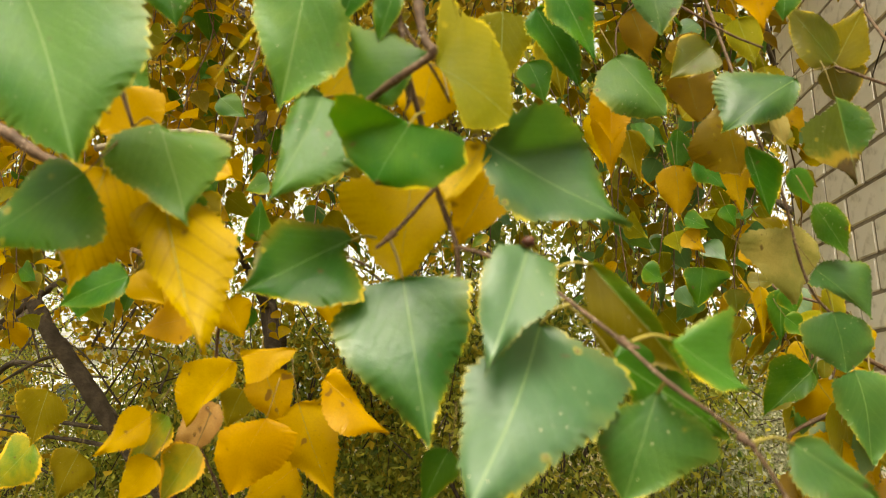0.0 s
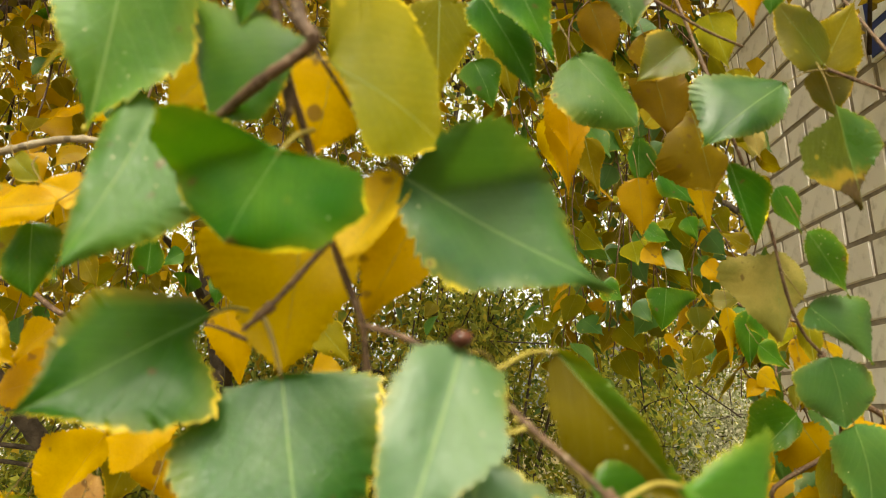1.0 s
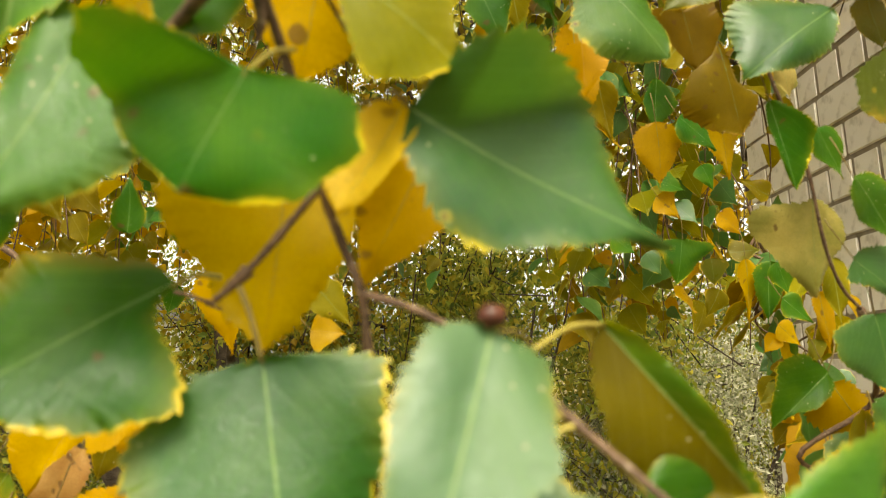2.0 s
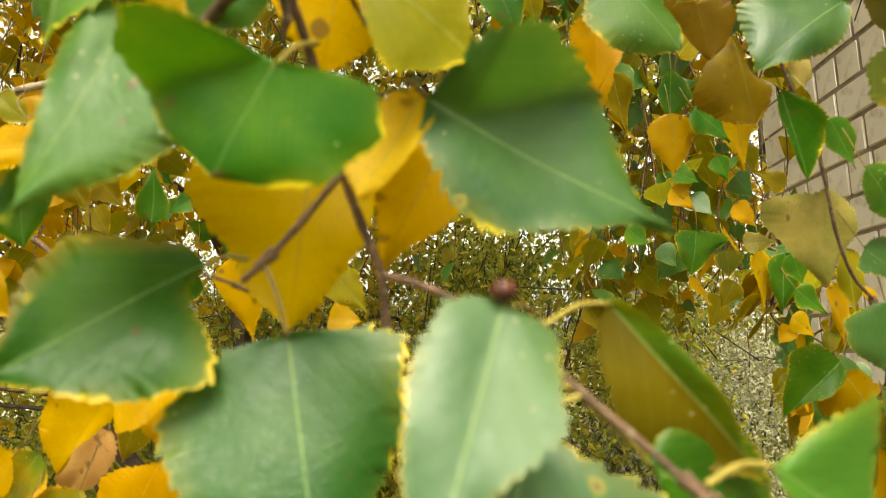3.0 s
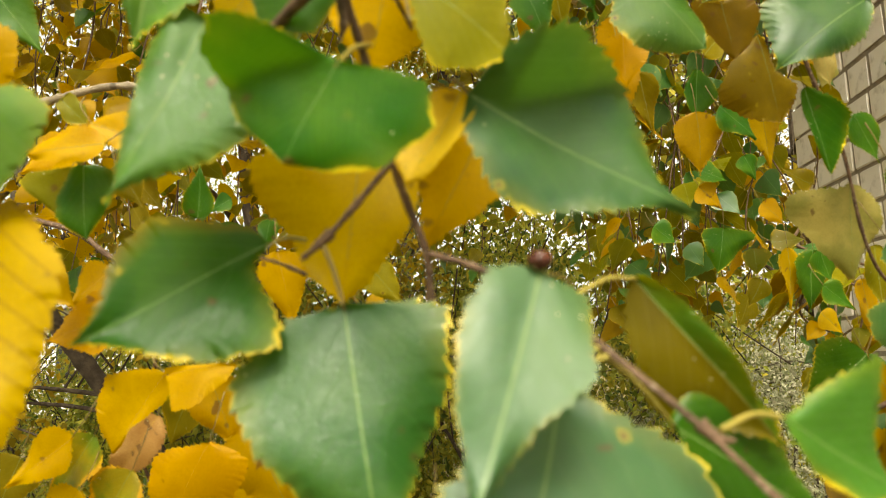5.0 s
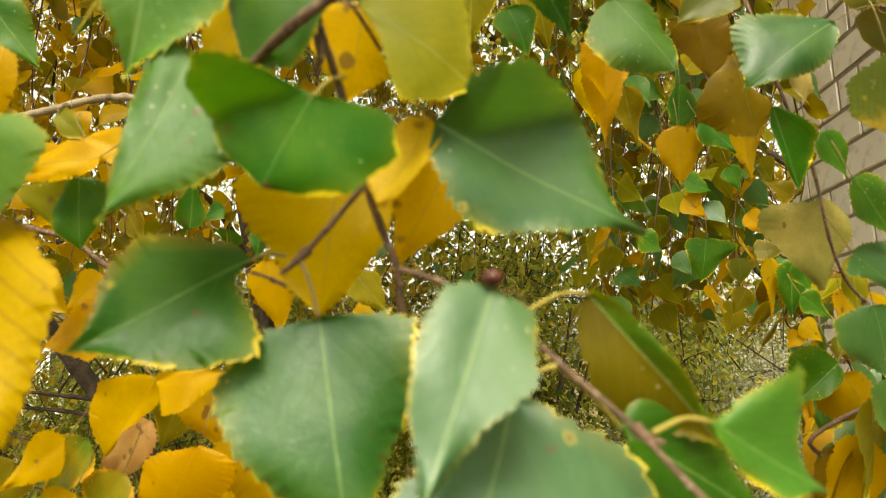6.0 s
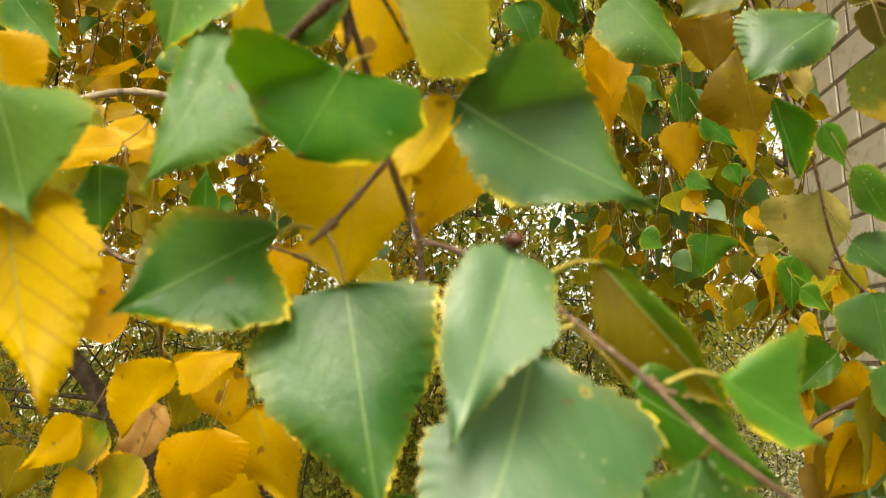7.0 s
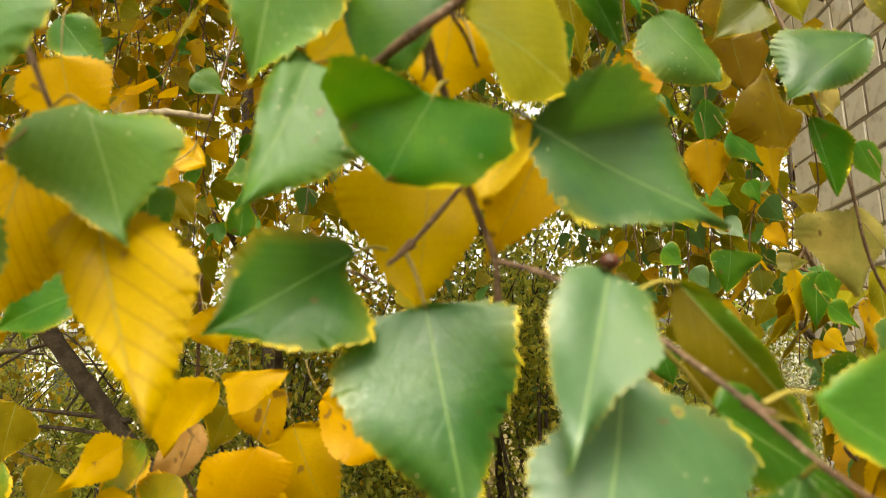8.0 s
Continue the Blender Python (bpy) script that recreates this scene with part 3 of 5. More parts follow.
def ladybird_bead(parent, at, r):
    """A plump furrowed bead in place of a likely ladybird, modelled like a bud."""
    bm = bmesh.new()
    bmesh.ops.create_uvsphere(bm, u_segments=20, v_segments=14, radius=r)
    for v in bm.verts:
        a = math.atan2(v.co.z, v.co.x)
        v.co *= 1 - 0.10 * abs(math.cos(2.5 * a)) ** 8 * (1 - 0.5 * abs(v.co.y) / r) - (0.12 if v.co.z < -0.3 * r else 0.0)
        v.co.x *= 1.12
    me = bpy.data.meshes.new("bud_or_bead")
    bm.to_mesh(me)
    bm.free()
    me.polygons.foreach_set("use_smooth", [True] * len(me.polygons))
    me.materials.append(BEAD)
    ob = new("bud_or_bead", me)
    ob.parent, ob.location = parent, Vector(at) - parent.location
    return tagged(ob, "plump glossy reddish-brown bead, likely a ladybird")


ladybird_bead(foreground, (0.0246, 0.1912, 1.6462), 0.0020)
ATTACH = [(foreground, (-0.0088, 0.1891, 1.7412)), (foreground, (-0.0178, 0.2009, 1.7435)), (left, (-0.1762, 0.2340, 1.7067)), (cluster, (-0.1890, 0.5745, 1.8349)), (right, (0.1911, 0.4007, 1.7847)), (right, (0.1202, 0.3830, 1.8614)), (right, (0.2893, 0.3769, 1.7810))]
leaf(foreground, "green", (-0.0102, 0.1967, 1.6852), (-0.0211, 0.2010, 1.6671), ((0.0175, 0.0216, 0.0200, 0.0165, 0.0105), (0.0183, 0.0249, 0.0240, 0.0190, 0.0130)), roll=0, fold=(8, 8), curl=2, stalk=(-0.0067, 0.2197, 1.6992), lobe=((0.30, 0.30), (0.04, 0.30)), crease=(1, 0.10, 1.10, 42))
leaf(foreground, "deep", (0.0146, 0.2200, 1.6873), (0.0645, 0.2252, 1.6599), ((0.0196, 0.0276, 0.0222, 0.0162, 0.0031), (0.0113, 0.0192, 0.0185, 0.0114, 0.0024)), roll=0, fold=(8, 8), curl=4, stalk=(0.0107, 0.2237, 1.6925), lobe=((0.00, 0.22), (0.00, 0.22)), crease=(0, -0.11, 0.79, 62))
leaf(foreground, "deep", (-0.0135, 0.2255, 1.6421), (-0.0041, 0.2146, 1.5880), ((0.0237, 0.0211, 0.0176, 0.0099, 0.0036), (0.0184, 0.0255, 0.0242, 0.0143, 0.0055)), roll=0, fold=(6, 6), curl=6, stalk=(-0.0182, 0.2273, 1.6558), lobe=((0.00, 0.22), (0.03, 0.50)))
leaf(foreground, "sheen", (0.0248, 0.1929, 1.6447), (0.0109, 0.1717, 1.6086), ((0.0088, 0.0105, 0.0120, 0.0056, 0.0018), (0.0088, 0.0108, 0.0100, 0.0082, 0.0030)), roll=0, fold=(10, 10), curl=8, lobe=((0.06, 0.50), (0.00, 0.22)))
leaf(foreground, "sheen", (0.0292, 0.2037, 1.6243), (0.0054, 0.1656, 1.5763), ((0.0083, 0.0292, 0.0260, 0.0158, 0.0090), (0.0050, 0.0104, 0.0159, 0.0114, 0.0068)), roll=0, fold=(4, 4), curl=10, stalk=(0.0379, 0.2025, 1.6299), lobe=((0.24, 0.50), (0.03, 0.22)))
leaf(foreground, "fresh", (0.0650, 0.1963, 1.6192), (0.0891, 0.2022, 1.6043), ((0.0008, 0.0117, 0.0197, 0.0059, 0.0013), (0.0027, 0.0055, 0.0060, 0.0066, 0.0020)), roll=0, fold=(14, 14), curl=4, stalk=(0.0525, 0.1905, 1.6177), lobe=((0.06, 0.22), (0.00, 0.22)))
leaf(foreground, "waxy", (0.0596, 0.1923, 1.6045), (0.0491, 0.1965, 1.5745), ((0.0018, 0.0139, 0.0199, 0.0118, 0.0056), (0.0008, 0.0036, 0.0113, 0.0116, 0.0062)), roll=0, fold=(8, 8), curl=6, stalk=(0.0602, 0.1835, 1.6053), lobe=((0.15, 0.50), (0.30, 0.50)))
leaf(foreground, "waxy", (0.1029, 0.2093, 1.5897), (0.1313, 0.2135, 1.5715), (0.0067, 0.0120), peak=(.3, .3), roll=0, fold=(14, 14), curl=6, stalk=(0.0811, 0.1843, 1.5911))
leaf(foreground, "green", (0.0549, 0.2220, 1.6152), (0.0953, 0.2380, 1.5893), ((0.0120, 0.0160, 0.0120, 0.0070, 0.0030), (0.0050, 0.0110, 0.0120, 0.0080, 0.0040)), roll=0, fold=(10, 10), curl=4, stalk=(0.0360, 0.2040, 1.6315))
leaf(foreground, "green", (0.0023, 0.2653, 1.5843), (-0.0082, 0.2703, 1.5629), (0.0075, 0.0075), roll=0, fold=(10, 10), curl=4)
leaf(foreground, "folded", (0.0490, 0.2220, 1.6466), (0.0801, 0.2281, 1.6095), (0.0056, 0.0150), peak=(.35, .46), roll=0, fold=(50, -10), curl=4, stalk=(0.0333, 0.2097, 1.6413))
leaf(foreground, "lime", (-0.0023, 0.2081, 1.7112), (0.0243, 0.2138, 1.6932), ((0.0314, 0.0211, 0.0253, 0.0158, 0.0049), (0.0008, 0.0033, 0.0107, 0.0152, 0.0091)), roll=0, fold=(6, 6), curl=6, lobe=((0.54, 0.50), (0.09, 0.50)))
leaf(foreground, "fresh", (-0.0450, 0.2063, 1.7487), (-0.0548, 0.2107, 1.6957), ((0.0038, 0.0102, 0.0167, 0.0205, 0.0080), (0.0137, 0.0165, 0.0160, 0.0089, 0.0034)), roll=0, fold=(6, 6), curl=6, lobe=((0.15, 0.50), (0.00, 0.22)))
leaf(foreground, "fresh", (-0.0402, 0.2114, 1.7015), (-0.0539, 0.2002, 1.6602), ((0.0115, 0.0180, 0.0225, 0.0165, 0.0040), (0.0082, 0.0088, 0.0075, 0.0038, 0.0018)), roll=0, fold=(8, 8), curl=4, lobe=((0.15, 0.50), (0.09, 0.50)))
leaf(foreground, "green", (-0.0040, 0.2021, 1.7116), (-0.0280, 0.2092, 1.6968), ((0.0008, 0.0021, 0.0049, 0.0074, 0.0045), (0.0045, 0.0173, 0.0236, 0.0323, 0.0194)), roll=0, fold=(10, 10), curl=8, lobe=((0.03, 0.22), (0.06, 0.22)))
leaf(foreground, "edged", (-0.0318, 0.2329, 1.6570), (-0.0642, 0.2106, 1.6347), ((0.0008, 0.0057, 0.0246, 0.0201, 0.0066), (0.0078, 0.0135, 0.0199, 0.0134, 0.0041)), roll=0, fold=(14, 10), curl=6, stalk=(-0.0236, 0.2363, 1.6585), lobe=((0.30, 0.50), (0.09, 0.50)))
leaf(foreground, "gold", (-0.0115, 0.2446, 1.6874), (-0.0163, 0.2424, 1.6436), ((0.0136, 0.0164, 0.0158, 0.0116, 0.0064), (0.0134, 0.0287, 0.0232, 0.0151, 0.0091)), roll=0, fold=(6, 6), curl=2, lobe=((0.06, 0.50), (0.00, 0.22)))
leaf(foreground, "lemon", (0.0140, 0.2215, 1.6888), (0.0008, 0.2203, 1.6675), ((0.0040, 0.0062, 0.0070, 0.0060, 0.0032), (0.0047, 0.0076, 0.0096, 0.0096, 0.0057)), roll=20, fold=(15, 15), curl=4, lobe=((0.06, 0.22), (0.06, 0.50)))
leaf(foreground, "gold", (0.0192, 0.2412, 1.6862), (0.0029, 0.2434, 1.6553), (0.0125, 0.0125), roll=0, fold=(10, 10), curl=4)
leaf(foreground, "gold", (-0.0042, 0.2410, 1.7299), (-0.0107, 0.2473, 1.7022), (0.0180, 0.0180), roll=0, fold=(6, 6), curl=2)
leaf(foreground, "gold", (-0.0280, 0.2293, 1.7271), (-0.0468, 0.2338, 1.7077), (0.0125, 0.0125), roll=0, fold=(6, 6), curl=2)
leaf(foreground, "green", (-0.0159, 0.2028, 1.7352), (-0.0219, 0.2069, 1.7174), (0.0057, 0.0057), roll=0, fold=(20, 20), curl=4)
leaf(foreground, "green", (-0.0286, 0.2123, 1.7472), (-0.0366, 0.2164, 1.7297), (0.0089, 0.0089), roll=0, fold=(20, 20), curl=4)
leaf(left, "fresh", (-0.1224, 0.1757, 1.7190), (-0.0984, 0.1725, 1.6639), ((0.0221, 0.0295, 0.0304, 0.0241, 0.0072), (0.0164, 0.0189, 0.0189, 0.0177, 0.0082)), roll=0, fold=(6, 6), curl=6, lobe=((0.03, 0.50), (0.03, 0.22)))
leaf(left, "fresh", (-0.0916, 0.2060, 1.6890), (-0.0785, 0.2027, 1.6541), ((0.0024, 0.0161, 0.0198, 0.0138, 0.0009), (0.0141, 0.0208, 0.0152, 0.0098, 0.0048)), roll=0, fold=(4, 4), curl=6, lobe=((0.04, 0.22), (0.10, 0.22)))
leaf(left, "green", (-0.1084, 0.1960, 1.6686), (-0.1368, 0.1929, 1.6447), (0.0234, 0.0127), peak=(.28, .25), roll=0, fold=(10, 10), curl=6)
leaf(left, "veined", (-0.0905, 0.2123, 1.6671), (-0.0673, 0.1924, 1.6147), ((0.0029, 0.0148, 0.0198, 0.0154, 0.0061), (0.0124, 0.0104, 0.0089, 0.0047, 0.0008)), roll=0, fold=(10, 10), curl=4, lobe=((0.24, 0.22), (0.00, 0.22)))
leaf(left, "veined", (-0.1191, 0.2275, 1.6817), (-0.1320, 0.2374, 1.6387), (0.0234, 0.0234), roll=0, fold=(8, 8), curl=4)
leaf(left, "gold", (-0.1397, 0.2762, 1.7375), (-0.1344, 0.2844, 1.7016), (0.0174, 0.0174), roll=0, fold=(8, 8), curl=4)
leaf(left, "green", (-0.1058, 0.2331, 1.7640), (-0.1032, 0.2379, 1.7431), (0.0126, 0.0126), roll=0, fold=(8, 8), curl=4)
leaf(left, "olive", (-0.0785, 0.2594, 1.7568), (-0.0964, 0.2646, 1.7343), (0.0048, 0.0048), roll=50, fold=(10, 10), curl=4)
leaf(cluster, "yellow", (-0.1232, 0.4066, 1.6258), (-0.1516, 0.4176, 1.5881), ((0.0041, 0.0082, 0.0060, 0.0019, 0.0012), (0.0075, 0.0179, 0.0249, 0.0234, 0.0141)), roll=0, fold=(8, 8), curl=8, lobe=((0.03, 0.22), (0.06, 0.22)))
leaf(cluster, "yellow", (-0.1065, 0.3639, 1.6257), (-0.0760, 0.3601, 1.6290), ((0.0027, 0.0024, 0.0020, 0.0016, 0.0010), (0.0035, 0.0166, 0.0176, 0.0112, 0.0067)), roll=0, fold=(14, 14), curl=6, lobe=((0.06, 0.22), (0.12, 0.50)))
leaf(cluster, "yellow", (-0.1023, 0.4078, 1.5934), (-0.1240, 0.4177, 1.5497), ((0.0192, 0.0232, 0.0199, 0.0134, 0.0065), (0.0042, 0.0157, 0.0229, 0.0181, 0.0109)), roll=0, fold=(8, 8), curl=8, lobe=((0.09, 0.22), (0.03, 0.22)))
leaf(cluster, "yellow", (-0.0710, 0.4149, 1.6161), (-0.0325, 0.4211, 1.5846), ((0.0103, 0.0076, 0.0049, 0.0018, 0.0008), (0.0050, 0.0139, 0.0200, 0.0164, 0.0049)), roll=0, fold=(8, 8), curl=6, lobe=((0.06, 0.22), (0.12, 0.22)))
leaf(cluster, "yellow", (-0.1795, 0.4322, 1.5948), (-0.2153, 0.4380, 1.5701), (0.0125, 0.0125), roll=0, fold=(10, 10), curl=6)
leaf(cluster, "mixed", (-0.1746, 0.4446, 1.5947), (-0.2011, 0.4529, 1.5588), (0.0143, 0.0143), roll=0, fold=(15, 15), curl=6)
leaf(cluster, "yellow", (-0.1771, 0.4385, 1.5677), (-0.2014, 0.4448, 1.5406), (0.0130, 0.0130), roll=0, fold=(10, 10), curl=6)
leaf(cluster, "mixed", (-0.1560, 0.4490, 1.5755), (-0.1796, 0.4572, 1.5399), (0.0157, 0.0157), roll=0, fold=(15, 15), curl=6)
leaf(cluster, "ochre", (-0.0891, 0.4304, 1.6026), (-0.0668, 0.4440, 1.5440), (0.0200, 0.0200), roll=0, fold=(8, 8), curl=6)
leaf(cluster, "yellow", (-0.0927, 0.4518, 1.5633), (-0.1303, 0.4583, 1.5354), (0.0206, 0.0206), roll=0, fold=(8, 8), curl=6)
leaf(cluster, "yellow", (-0.1460, 0.4066, 1.6526), (-0.1832, 0.4090, 1.6421), (0.0161, 0.0161), roll=0, fold=(8, 8), curl=6)
leaf(cluster, "yellow", (-0.1791, 0.3890, 1.6753), (-0.1614, 0.3932, 1.6574), (0.0112, 0.0112), roll=0, fold=(8, 8), curl=6)
leaf(cluster, "yellow", (-0.1305, 0.4045, 1.6618), (-0.1190, 0.4098, 1.6388), (0.0127, 0.0127), roll=0, fold=(8, 8), curl=6)
leaf(cluster, "ochre", (-0.1131, 0.4382, 1.6226), (-0.1009, 0.4470, 1.5842), (0.0157, 0.0157), roll=0, fold=(8, 8), curl=6)
leaf(cluster, "brown", (-0.1507, 0.4676, 1.6017), (-0.1798, 0.4767, 1.5624), (0.0159, 0.0159), roll=0, fold=(25, 25), curl=20)
leaf(cluster, "green", (-0.1492, 0.3187, 1.6601), (-0.1841, 0.3220, 1.6457), (0.0127, 0.0127), roll=0, fold=(8, 8), curl=6)
leaf(cluster, "olive", (-0.3474, 0.6125, 1.6144), (-0.3623, 0.6236, 1.5660), (0.0261, 0.0261), roll=0, fold=(8, 8), curl=6)
leaf(cluster, "mixed", (-0.3598, 0.6231, 1.5684), (-0.3996, 0.6326, 1.5272), (0.0248, 0.0248), roll=0, fold=(8, 8), curl=6)
leaf(cluster, "olive", (-0.3201, 0.6248, 1.5611), (-0.3399, 0.6348, 1.5175), (0.0224, 0.0224), roll=0, fold=(8, 8), curl=6)
leaf(cluster, "olive", (-0.1337, 0.4655, 1.6109), (-0.1450, 0.4714, 1.5852), (0.0132, 0.0132), roll=0, fold=(8, 8), curl=6)
leaf(cluster, "gold", (-0.1272, 0.3470, 1.7204), (-0.1597, 0.3480, 1.7159), ((0.0059, 0.0072, 0.0071, 0.0060, 0.0036), (0.0057, 0.0085, 0.0103, 0.0086, 0.0050)), roll=0, fold=(12, 12), curl=10, lobe=((0.03, 0.50), (0.00, 0.22)))
leaf(cluster, "lime", (-0.1477, 0.3597, 1.7145), (-0.1556, 0.3628, 1.6950), ((0.0037, 0.0032, 0.0027, 0.0022, 0.0013), (0.0027, 0.0103, 0.0179, 0.0199, 0.0100)), roll=0, fold=(12, 12), curl=6, lobe=((0.03, 0.22), (0.00, 0.22)))
leaf(cluster, "green", (-0.1426, 0.3592, 1.7149), (-0.1421, 0.3642, 1.6829), ((0.0077, 0.0153, 0.0134, 0.0096, 0.0034), (0.0043, 0.0078, 0.0113, 0.0116, 0.0070)), roll=0, fold=(18, 18), curl=6, lobe=((0.12, 0.50), (0.12, 0.22)))
leaf(cluster, "yellow", (-0.2552, 0.5548, 1.8214), (-0.2437, 0.5578, 1.7975), (0.0123, 0.0123), roll=0, fold=(8, 8), curl=6)
leaf(cluster, "yellow", (-0.1612, 0.4263, 1.6793), (-0.1838, 0.4300, 1.6601), (0.0111, 0.0111), roll=0, fold=(8, 8), curl=6)
leaf(cluster, "yellow", (-0.1958, 0.4411, 1.7532), (-0.2229, 0.4446, 1.7362), (0.0119, 0.0119), roll=0, fold=(8, 8), curl=6)
leaf(cluster, "gold", (-0.1371, 0.3516, 1.7306), (-0.1138, 0.3514, 1.7215), ((0.0040, 0.0069, 0.0096, 0.0092, 0.0052), (0.0072, 0.0068, 0.0063, 0.0084, 0.0050)), roll=0, fold=(14, 14), curl=8, lobe=((0.00, 0.22), (0.00, 0.22)))
leaf(cluster, "lime", (-0.1652, 0.3785, 1.7525), (-0.1535, 0.3803, 1.7409), ((0.0057, 0.0056, 0.0055, 0.0054, 0.0033), (0.0037, 0.0045, 0.0053, 0.0062, 0.0037)), roll=0, fold=(12, 12), curl=6, lobe=((0.06, 0.22), (0.00, 0.22)))
leaf(cluster, "gold", (-0.1516, 0.3723, 1.7172), (-0.1706, 0.3737, 1.7102), (0.0064, 0.0064), roll=0, fold=(12, 12), curl=6)
leaf(cluster, "olive", (-0.1507, 0.4030, 1.7275), (-0.1377, 0.4069, 1.7067), (0.0104, 0.0104), roll=0, fold=(10, 10), curl=6)
leaf(cluster, "green", (-0.1938, 0.3642, 1.8037), (-0.1694, 0.3704, 1.7704), (0.0125, 0.0125), roll=0, fold=(10, 10), curl=6)
leaf(cluster, "green", (-0.1778, 0.5037, 1.8399), (-0.1563, 0.5067, 1.8238), (0.0119, 0.0119), roll=0, fold=(10, 10), curl=6)
leaf(cluster, "green", (-0.1072, 0.4011, 1.7353), (-0.1223, 0.4023, 1.7298), (0.0089, 0.0089), roll=0, fold=(10, 10), curl=6)
leaf(cluster, "green", (-0.1880, 0.3548, 1.6627), (-0.1921, 0.3583, 1.6445), (0.0112, 0.0112), roll=0, fold=(10, 10), curl=6)
leaf(cluster, "green", (-0.1278, 0.4550, 1.7106), (-0.1255, 0.4492, 1.7404), (0.0093, 0.0093), roll=0, fold=(10, 10), curl=6)
leaf(cluster, "olive", (-0.0303, 0.4454, 1.6798), (-0.0128, 0.4478, 1.6587), (0.0104, 0.0104), roll=0, fold=(8, 8), curl=6)
leaf(cluster, "yellow", (-0.0808, 0.4459, 1.6899), (-0.0726, 0.4519, 1.6469), (0.0134, 0.0134), roll=0, fold=(8, 8), curl=6)
leaf(cluster, "yellow", (-0.0379, 0.4853, 1.6582), (-0.0183, 0.4848, 1.6561), (0.0115, 0.0115), roll=0, fold=(8, 8), curl=6)
leaf(cluster, "green", (-0.1600, 0.6205, 1.7617), (-0.1781, 0.6228, 1.7511), (0.0089, 0.0089), roll=0, fold=(8, 8), curl=6)
leaf(cluster, "green", (-0.1138, 0.5625, 1.7314), (-0.1183, 0.5661, 1.7079), (0.0080, 0.0080), roll=0, fold=(8, 8), curl=6)
leaf(right, "deep", (0.2078, 0.3691, 1.7881), (0.1571, 0.3593, 1.7508), ((0.0078, 0.0132, 0.0135, 0.0098, 0.0049), (0.0091, 0.0209, 0.0318, 0.0263, 0.0090)), roll=0, fold=(6, 6), curl=4, lobe=((0.00, 0.22), (0.09, 0.22)))
leaf(right, "tipped", (0.2101, 0.3383, 1.7618), (0.2192, 0.3445, 1.7149), ((0.0065, 0.0143, 0.0136, 0.0064, 0.0008), (0.0008, 0.0120, 0.0301, 0.0341, 0.0079)), roll=0, fold=(16, 16), curl=4, lobe=((0.03, 0.22), (0.27, 0.50)))
leaf(right, "dusky", (0.2404, 0.3835, 1.8060), (0.2101, 0.3751, 1.8423), (0.0217, 0.0217), roll=0, fold=(10, 10), curl=4)
leaf(right, "olive", (0.2473, 0.3949, 1.8098), (0.2669, 0.3862, 1.8475), (0.0170, 0.0170), roll=0, fold=(10, 10), curl=4)
leaf(right, "dusky", (0.2541, 0.4059, 1.8156), (0.2633, 0.4123, 1.7880), (0.0202, 0.0202), roll=0, fold=(10, 10), curl=4)
leaf(right, "fresh", (0.0989, 0.3552, 1.7951), (0.1245, 0.3530, 1.7580), ((0.0071, 0.0125, 0.0136, 0.0114, 0.0068), (0.0167, 0.0240, 0.0269, 0.0224, 0.0134)), roll=0, fold=(8, 8), curl=2, lobe=((0.00, 0.22), (0.03, 0.50)))
leaf(right, "rust", (0.1676, 0.4292, 1.8192), (0.1748, 0.4348, 1.7894), ((0.0178, 0.0187, 0.0194, 0.0159, 0.0094), (0.0211, 0.0192, 0.0155, 0.0107, 0.0055)), roll=0, fold=(8, 8), curl=4, lobe=((0.21, 0.50), (0.21, 0.22)))
leaf(right, "rust", (0.2052, 0.4674, 1.8186), (0.2185, 0.4758, 1.7644), ((0.0016, 0.0041, 0.0072, 0.0167, 0.0100), (0.0073, 0.0240, 0.0351, 0.0335, 0.0201)), roll=0, fold=(10, 10), curl=4, lobe=((0.12, 0.50), (0.00, 0.22)))
leaf(right, "dusky", (0.1743, 0.4029, 1.8285), (0.1467, 0.4079, 1.8070), (0.0165, 0.0165), roll=0, fold=(10, 10), curl=4)
leaf(right, "green", (0.1792, 0.3778, 1.7492), (0.1926, 0.3873, 1.7100), ((0.0040, 0.0110, 0.0150, 0.0118, 0.0050), (0.0030, 0.0042, 0.0045, 0.0038, 0.0022)), roll=15, fold=(14, 20), curl=4, lobe=((0.03, 0.50), (0.03, 0.50)))
leaf(right, "green", (0.2204, 0.4096, 1.7463), (0.2347, 0.4152, 1.7219), (0.0107, 0.0107), roll=0, fold=(10, 10), curl=4)
leaf(right, "pale", (0.2303, 0.4345, 1.7171), (0.2313, 0.4445, 1.6654), ((0.0100, 0.0176, 0.0167, 0.0109, 0.0048), (0.0046, 0.0354, 0.0341, 0.0215, 0.0085)), roll=0, fold=(8, 8), curl=4, lobe=((0.00, 0.22), (0.18, 0.50)))
leaf(right, "green", (0.2152, 0.3802, 1.7134), (0.2375, 0.3876, 1.6814), (0.0134, 0.0134), roll=0, fold=(10, 10), curl=4)
leaf(right, "waxy", (0.2158, 0.3884, 1.6782), (0.2490, 0.3951, 1.6491), ((0.0099, 0.0173, 0.0247, 0.0251, 0.0151), (0.0137, 0.0087, 0.0037, 0.0009, 0.0005)), roll=0, fold=(8, 8), curl=4, lobe=((0.00, 0.22), (0.06, 0.22)))
leaf(right, "waxy", (0.2266, 0.3941, 1.6533), (0.2348, 0.4022, 1.6181), ((0.0067, 0.0180, 0.0248, 0.0225, 0.0130), (0.0087, 0.0227, 0.0235, 0.0149, 0.0062)), roll=0, fold=(8, 8), curl=4, lobe=((0.09, 0.22), (0.21, 0.50)))
